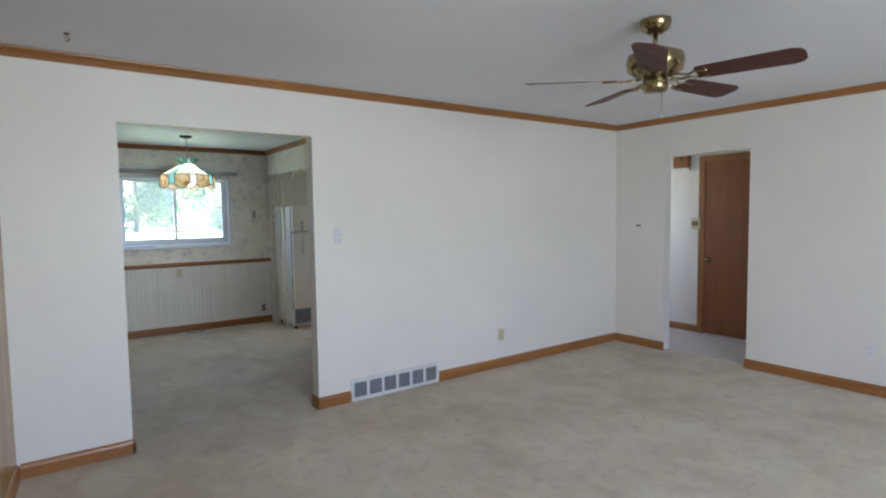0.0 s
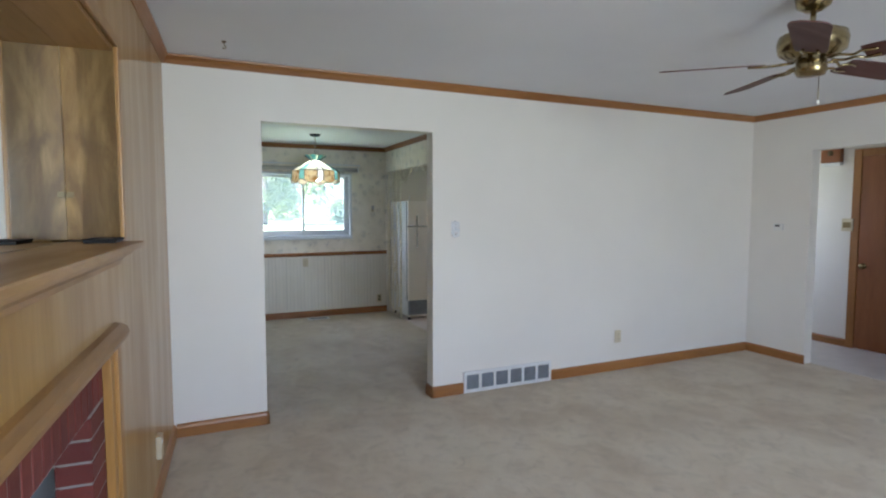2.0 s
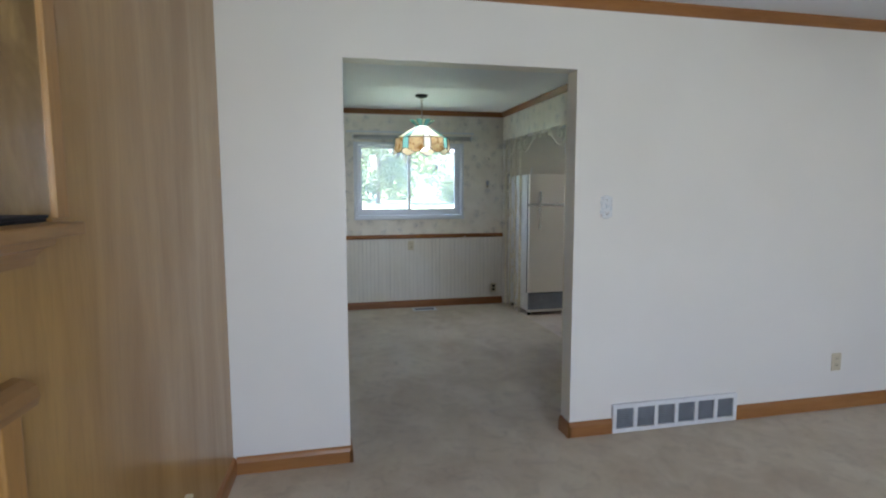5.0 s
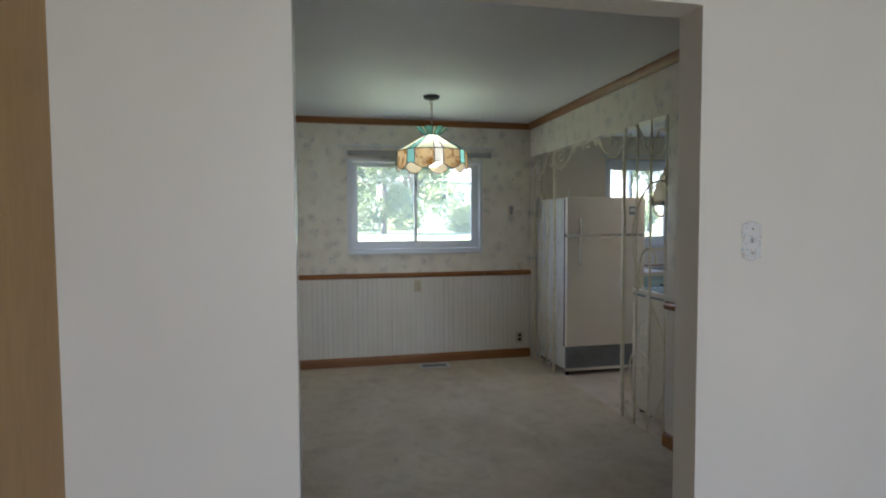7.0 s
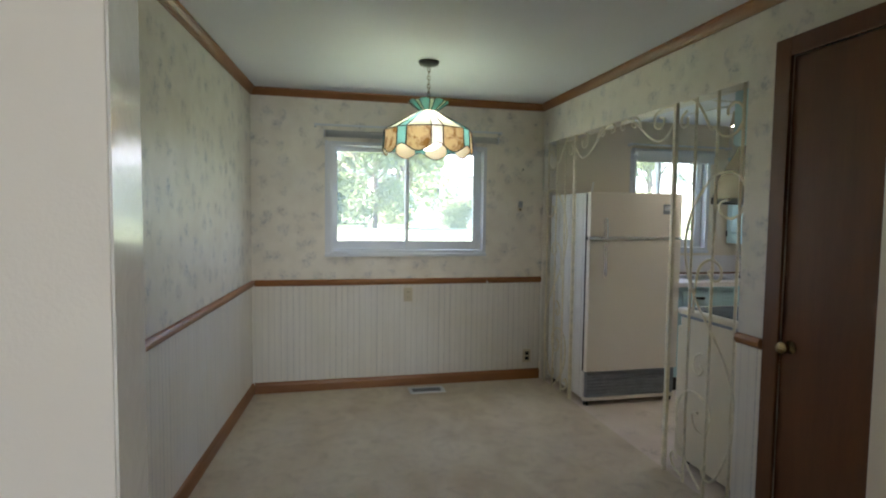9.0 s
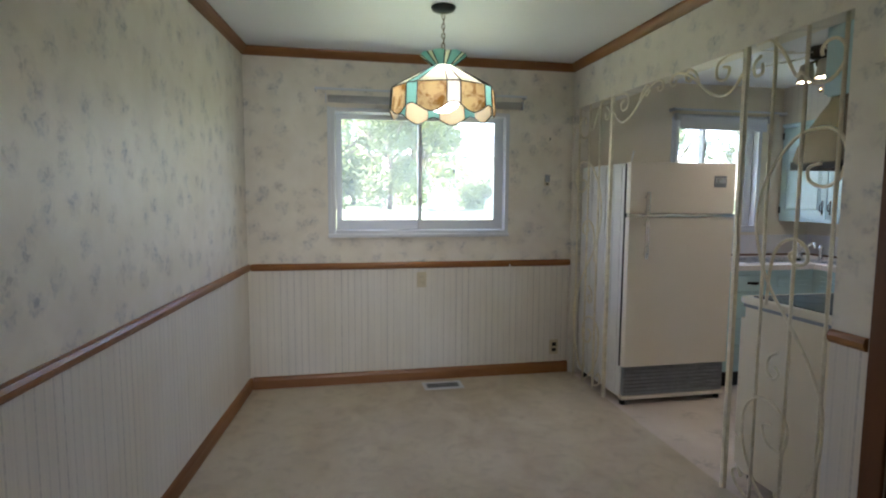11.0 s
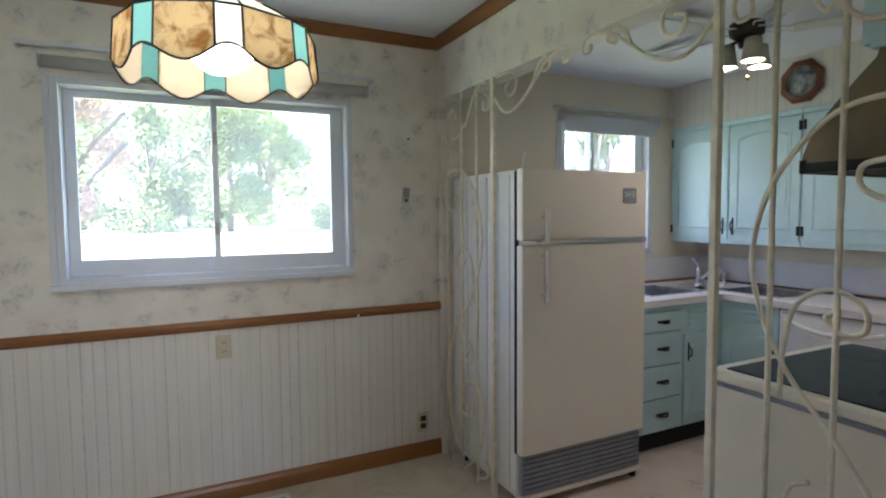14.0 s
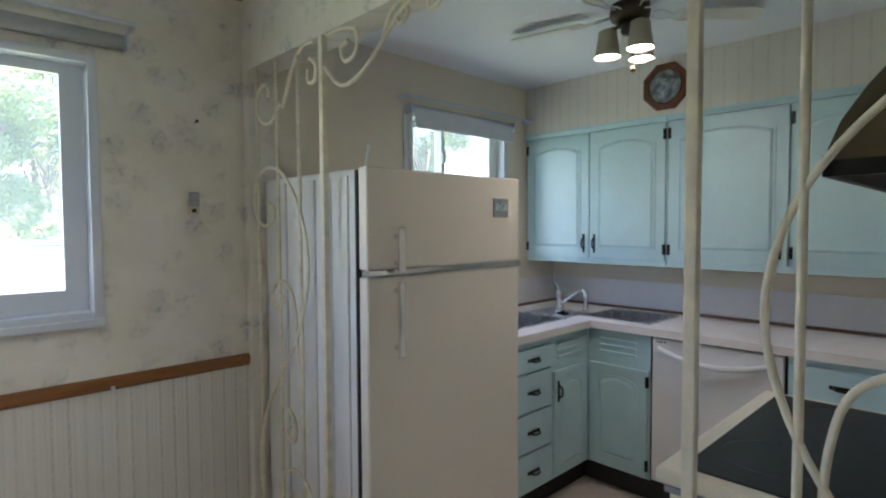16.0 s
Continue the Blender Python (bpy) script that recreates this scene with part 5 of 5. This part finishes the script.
for x in (SX0 + 0.07, SX1 - 0.07):
    part("handle_post", box((x - 0.01, SY1, 0.745), (x + 0.01, SY1 + 0.03, 0.765), 0.003), STOVE_WHITE, stove)
part("warming_drawer", box((SX0 + 0.012, SY1 - 0.03, 0.05), (SX1 - 0.012, SY1, 0.19), 0.006), STOVE_WHITE, stove)
part("backguard", box((SX0, SY0, 0.908), (SX1, SY0 + 0.055, 1.06), 0.01), STOVE_WHITE, stove)
for x in (SX0 + 0.05, SX1 - 0.05):
    for y in (SY0 + 0.05, SY1 - 0.08):
        part("foot", lathe([(0.018, -0.004), (0.018, 0.032)], (x, y, 0), 10), BLACK_IRON, stove)

hood = thing("range_hood", (2.99, 5.45, 1.53), "brushed steel range hood with a sloping front over the stove", "range hood")
bm = bmesh.new()
side = [(5.205, 1.52), (5.565, 1.52), (5.565, 1.55), (5.548, 1.595), (5.515, 1.645), (5.475, 1.692), (5.435, 1.735), (5.405, 1.765), (5.398, 1.785), (5.205, 1.785)]
HX0, HX1 = 2.548, 3.31
ends = [[bm.verts.new((x, y, z)) for y, z in side] for x in (HX0, HX1)]
bm.faces.new(ends[0]), bm.faces.new(ends[1][::-1])
for k in range(len(side)):
    j = (k + 1) % len(side)
    bm.faces.new((ends[0][k], ends[0][j], ends[1][j], ends[1][k]))
bmesh.ops.recalc_face_normals(bm, faces=bm.faces)
part("canopy", bm, HOOD_STEEL, hood)
part("lip", boxes(((HX0 - 0.004, 5.205, 1.505), (HX0 + 0.012, 5.565, 1.532)), ((HX1 - 0.012, 5.205, 1.505), (HX1 + 0.004, 5.565, 1.532)), ((HX0 - 0.004, 5.555, 1.505), (HX1 + 0.004, 5.571, 1.54))), BLACK_IRON, hood, "black lower lip")
part("filter", box((HX0 + 0.012, 5.215, 1.508), (HX1 - 0.012, 5.555, 1.519)), DARK, hood, "near-black filter panel")
cab = thing("wall_cabinet", (2.99, 5.31, 1.79), "pale blue wall cabinet above the range hood", "cabinet")
part("body", box((HX0, 5.205, 1.788), (HX1, 5.42, KTOP - 0.002), 0.003), MINT, cab)
for k in range(2):
    panel_door(cab, Matrix.Translation((HX0 + 0.005 + k * 0.385, 5.42, 1.80)), 0.372, KTOP - 1.82)

clock = thing("wall_clock", (4.30, 6.61, 2.15), "octagonal wooden wall plate with a grey landscape picture", "wall clock")
m = Matrix.Translation((4.298, 6.61, 2.148)) @ Matrix.Rotation(radians(-90), 4, "Y")
eight = lambda r: [(r * math.cos(math.pi / 8 + k * math.pi / 4), r * math.sin(math.pi / 8 + k * math.pi / 4)) for k in range(8)]  # noqa: E731
bm = bmesh.new()
rows = [[bm.verts.new((a, b, z)) for a, b in eight(r)] for r, z in ((0.128, 0), (0.128, 0.012), (0.115, 0.022), (0.092, 0.018), (0.088, 0.006))]
for p, q in zip(rows, rows[1:]):
    for k in range(8):
        bm.faces.new((p[k], p[(k + 1) % 8], q[(k + 1) % 8], q[k]))
bm.faces.new(rows[-1])
bmesh.ops.recalc_face_normals(bm, faces=bm.faces)
part("frame", bm, wood("red_wood_frame", (0.22, 0.06, 0.025), (0.12, 0.03, 0.012), "z", 0.3), clock, "", m)
part("gold_rim", tube([(0.088 * math.cos(a), 0.088 * math.sin(a), 0.018) for a in [2 * math.pi * k / 32 for k in range(33)]], 0.004, 6), BRASS, clock, "", m)
scene_plate = Nodes("grey_landscape_plate")
part("dial", lathe([(0.086, 0.006), (0.086, 0.012), (0.0, 0.013)], (0, 0, 0), 32), scene_plate.finish(scene_plate.mix(scene_plate.ramp(scene_plate.noise(28, 5), 0.4, 0.6), (0.10, 0.12, 0.15), (0.42, 0.43, 0.44)), 0.3), clock, "grey landscape picture", m)

# kitchen fan with lights
KX, KY = 3.53, 6.42
BRONZE = plain("dark_bronze_fan", (0.07, 0.055, 0.04), 0.4, 0.7, 0.25, 40)
WHITE_BLADE = plain("white_fan_blade", (0.72, 0.70, 0.64), 0.4, 0, 0.05, 5)
fan = ceiling_fan((KX, KY, KTOP), 0.0, KTOP - 0.032, 0.53, 28, WHITE_BLADE, BRONZE, "kitchen_fan", "white-bladed kitchen ceiling fan with three lit lamp shades", False, 0.55)
SHADE_TAN = plain("tan_metal_shade", (0.50, 0.46, 0.36), 0.4, 0, 0.08, 12)
KBULB = glow("kitchen_bulb_glow", (1.0, 0.86, 0.70), KLAMP)
for k in range(3):
    a = radians(114 + 120 * k)
    x, y, z = KX + 0.085 * math.cos(a), KY + 0.085 * math.sin(a), KTOP - 0.085
    part("lamp_arm", tube(curve_points([(KX, KY, KTOP - 0.07), (KX + 0.05 * math.cos(a), KY + 0.05 * math.sin(a), KTOP - 0.08), (x, y, z)]), 0.008, 8), BRASS, fan)
    cup = part("lamp_shade", lathe([(0.020, 0.0), (0.036, -0.008), (0.041, -0.05), (0.047, -0.090), (0.055, -0.112), (0.052, -0.112), (0.044, -0.088), (0.036, -0.05), (0.02, -0.01)], (x, y, z), 22), SHADE_TAN, fan, "tan bell shade")
    part("bulb", lathe([(0.0, -0.109), (0.030, -0.108), (0.045, -0.102), (0.036, -0.075), (0.012, -0.03), (0.0, -0.03)], (x, y, z), 18), KBULB, cup, "lit bulb")
part("pull_chain", tube([(KX - 0.03, KY - 0.03, KTOP - 0.07), (KX - 0.03, KY - 0.03, KTOP - 0.25)], 0.0016, 6), BRASS, fan)
part("chain_pull", lathe([(0, -0.016), (0.010, -0.01), (0.008, 0.006), (0.0, 0.012)], (KX - 0.03, KY - 0.03, KTOP - 0.26), 12), BRASS, fan)

# ---- the garden ----
ground_bm = bmesh.new()


def ground_z(y):
    t = min(1.0, max(0.0, (y - 9.0) / 19.0))
    return -0.35 + 1.2 * t * t * (3 - 2 * t)


rows = [[ground_bm.verts.new((x, y, ground_z(y))) for x in (-1500, -40, 40, 1500)] for y in (-1500, -40, 0, 9, 11, 13, 15, 17, 19, 21, 23, 25, 27, 28, 60, 1500)]
for p, q in zip(rows, rows[1:]):
    for k in range(3):
        ground_bm.faces.new((p[k], p[k + 1], q[k + 1], q[k]))
structure("ground", ground_bm, GRASS, "sunlit mown lawn", "lawn")


def tree(place, height, spread, leaf_material, label, leaves=900, leaf=0.12, seed=1, low=0.0, name="tree"):
    rng = random.Random(seed)
    x, y = place
    g = ground_z(y)
    root = thing(name, (x, y, g), label, "tree" if low < 0.5 or height > 3 else "shrub")
    trunk = bmesh.new()
    tube([(x, y, g - 0.05), (x + 0.05, y, g + height * 0.3), (x - 0.05, y + 0.05, g + height * 0.62)], 0.05 + height * 0.012, 8, trunk)
    for k in range(6):
        a = rng.uniform(0, 6.28)
        z = g + height * rng.uniform(0.2, 0.5)
        tube([(x, y, z), (x + spread * 0.3 * math.cos(a), y + spread * 0.3 * math.sin(a), z + height * 0.15), (x + spread * 0.65 * math.cos(a), y + spread * 0.65 * math.sin(a), z + height * 0.27)], 0.02 + height * 0.004, 6, trunk)
    part("trunk", trunk, BARK, root)
    clumps = [(x + spread * 0.62 * rng.gauss(0, 0.5), y + spread * 0.62 * rng.gauss(0, 0.5), g + rng.uniform(low, height), spread * rng.uniform(0.22, 0.42)) for _ in range(16)]
    verts, faces = [], []
    for _ in range(leaves):
        cx, cy, cz, cr = rng.choice(clumps)
        d = Vector((rng.gauss(0, 1), rng.gauss(0, 1), rng.gauss(0, 0.8))).normalized() * cr * rng.uniform(0.55, 1.05)
        c = Vector((cx, cy, cz)) + d
        c.z = max(c.z, g + 0.03)
        u = Vector((rng.gauss(0, 1), rng.gauss(0, 1), rng.gauss(0, 1))).normalized() * leaf * rng.uniform(0.5, 1.2)
        v = u.orthogonal().normalized() * leaf * rng.uniform(0.3, 0.6)
        n = len(verts)
        verts += [c - u, c + v, c + u, c - v]
        faces.append((n, n + 1, n + 2, n + 3))
    data = bpy.data.meshes.new("crown")
    data.from_pydata([tuple(q) for q in verts], [], faces)
    data.materials.append(leaf_material)
    crown_ob = new("crown", data)
    crown_ob.parent = root
    crown_ob.matrix_parent_inverse = root.matrix_basis.inverted()
    return root


GREEN = foliage("green_leaves", (0.05, 0.09, 0.025), (0.19, 0.24, 0.075))
LIME = foliage("lime_leaves", (0.14, 0.20, 0.06), (0.30, 0.34, 0.12))
ROSE = foliage("rosy_leaves", (0.28, 0.15, 0.12), (0.42, 0.28, 0.22))
DEEP = foliage("deep_green_leaves", (0.05, 0.09, 0.04), (0.12, 0.18, 0.07))
tree((-0.45, 14.6), 4.4, 1.3, ROSE, "rosy leaved ornamental tree on the lawn", 9000, 0.05, 3, 1.3)
tree((-0.7, 13.2), 1.1, 0.9, LIME, "lime green shrub on the lawn", 3000, 0.045, 4, 0.0, "shrub")
tree((0.2, 29.0), 4.6, 2.3, GREEN, "leafy green tree at the lawn's edge", 8000, 0.11, 5, 0.4)
tree((2.95, 27.5), 5.1, 2.25, GREEN, "broad leafy green tree standing on the lawn", 24000, 0.075, 6, 0.35)
tree((6.0, 42.0), 10.0, 4.2, LIME, "tall light green tree behind the lawn", 9000, 0.18, 31, 2.0)
tree((0.2, 30.5), 1.5, 2.2, DEEP, "dark green hedge shrub", 4500, 0.08, 7, 0.0, "shrub")
tree((-3.6, 30.0), 1.5, 2.2, DEEP, "dark green hedge shrub", 4500, 0.08, 8, 0.0, "shrub")
tree((7.3, 29.5), 1.5, 1.6, GREEN, "green shrub on the lawn", 5000, 0.07, 9, 0.0, "shrub")
tree((21.0, 27.0), 8.5, 2.8, GREEN, "leafy green tree at the lawn's edge", 16000, 0.10, 10, 0.4)
tree((25.5, 31.0), 9.5, 3.2, GREEN, "leafy green tree near the neighbour's fence", 16000, 0.12, 11, 0.5)
tree((-7.5, 28.0), 6.5, 3.0, GREEN, "leafy green tree at the lawn's edge", 4500, 0.12, 12, 0.5)
tree((17.0, 28.0), 7.5, 2.6, LIME, "light green tree at the lawn's edge", 12000, 0.11, 25, 0.3)
tree((6.3, 40.0), 6.5, 2.6, LIME, "light green tree before the white house", 4500, 0.15, 26, 0.3)
tree((1.6, 36.0), 6.0, 3.0, LIME, "light green tree at the lawn's edge", 6000, 0.15, 22, 0.2)
tree((-3.0, 36.0), 6.5, 3.2, LIME, "light green tree at the lawn's edge", 6000, 0.16, 23, 0.2)

house = thing("neighbour_house", (11.0, 52.0, 0.85), "white sided single-storey house beyond the lawn", "house")
SIDING = plain("white_siding", (0.74, 0.74, 0.72), 0.7)
ROOFING = plain("pale_grey_shingles", (0.42, 0.42, 0.43), 0.85)
part("wall", box((5.0, 48.0, 0.8), (17.0, 56.0, 4.7)), SIDING, house)
part("roof", sweep([(-0.5, 0), (4.0, 2.0), (8.5, 0), (8.5, 0.14), (4.0, 2.16), (-0.5, 0.14)], (4.5, 48.0, 4.7), (17.5, 48.0, 4.7), N), ROOFING, house)
for x0, x1 in ((9.2, 10.4), (13.6, 14.6)):
    window = part("window", boxes(((x0 - 0.1, 47.93, 3.0), (x1 + 0.1, 48.02, 3.1)), ((x0 - 0.1, 47.93, 3.8), (x1 + 0.1, 48.02, 3.9)), ((x0 - 0.1, 47.93, 3.1), (x0, 48.02, 3.8)), ((x1, 47.93, 3.1), (x1 + 0.1, 48.02, 3.8))), SIDING, house)
    part("pane", box((x0, 47.97, 3.1), (x1, 48.01, 3.8)), GLASS_TOP, window, "dark window glass")
part("door", box((12.0, 47.95, 0.85), (12.95, 48.01, 3.0)), ROOFING, house)

nail = thing("picture_nail", (2.239, NY, 1.827), "small dark picture nail stuck in the wallpaper", "nail")
part("shank", tube([(2.239, NY + 0.002, 1.827), (2.239, NY - 0.02, 1.831)], 0.003, 6), BLACK_IRON, nail)
part("head", tube([(2.239, NY - 0.019, 1.831), (2.239, NY - 0.022, 1.832)], 0.006, 8), BLACK_IRON, nail)

# Small white dab on the rail, given the shape of a pin.
pin = thing("rail_dab", (1.93, NY - 0.022, 0.868), "small white dab on the chair rail", "push pin")
part("pin", tube([(1.93, NY - 0.016, 0.868), (1.93, NY - 0.028, 0.868)], 0.002, 6), CHROME, pin)
part("head", lathe([(0.004, 0.0), (0.008, 0.003), (0.007, 0.008), (0.0, 0.011)], (0, 0, 0), 12), WHITE_PLATE, pin, "white body of the dab", Matrix.Translation((1.93, NY - 0.026, 0.868)) @ Matrix.Rotation(radians(90), 4, "X"))

# ---- bricks of the fireplace, each its own piece ----


def brick_mesh(name, size):
    return mesh_of(name, box((0, 0, 0), size, 0.003, 1), BRICK)


COURSE, GAP = 0.0633, 0.0058
soldier = brick_mesh("soldier_brick", (0.0612, 0.08, 0.165))
u = T0 + 0.105
while u + 0.0612 < T1 - 0.11:
    ob = new("brick", soldier)
    ob.parent, ob.matrix_parent_inverse = firebox, firebox.matrix_basis.inverted()
    ob.matrix_basis = FIRE @ Matrix.Translation((u, -0.1, 0.858))
    u += 0.067
corner = brick_mesh("corner_brick", (U0 - (T0 + 0.105), 0.10, COURSE))
z = 0.022
while z + COURSE < 0.858:
    for u0 in (T0 + 0.105, U1):
        ob = new("brick", corner)
        ob.parent, ob.matrix_parent_inverse = firebox, firebox.matrix_basis.inverted()
        ob.matrix_basis = FIRE @ Matrix.Translation((u0, -0.12, z))
    z += COURSE + GAP
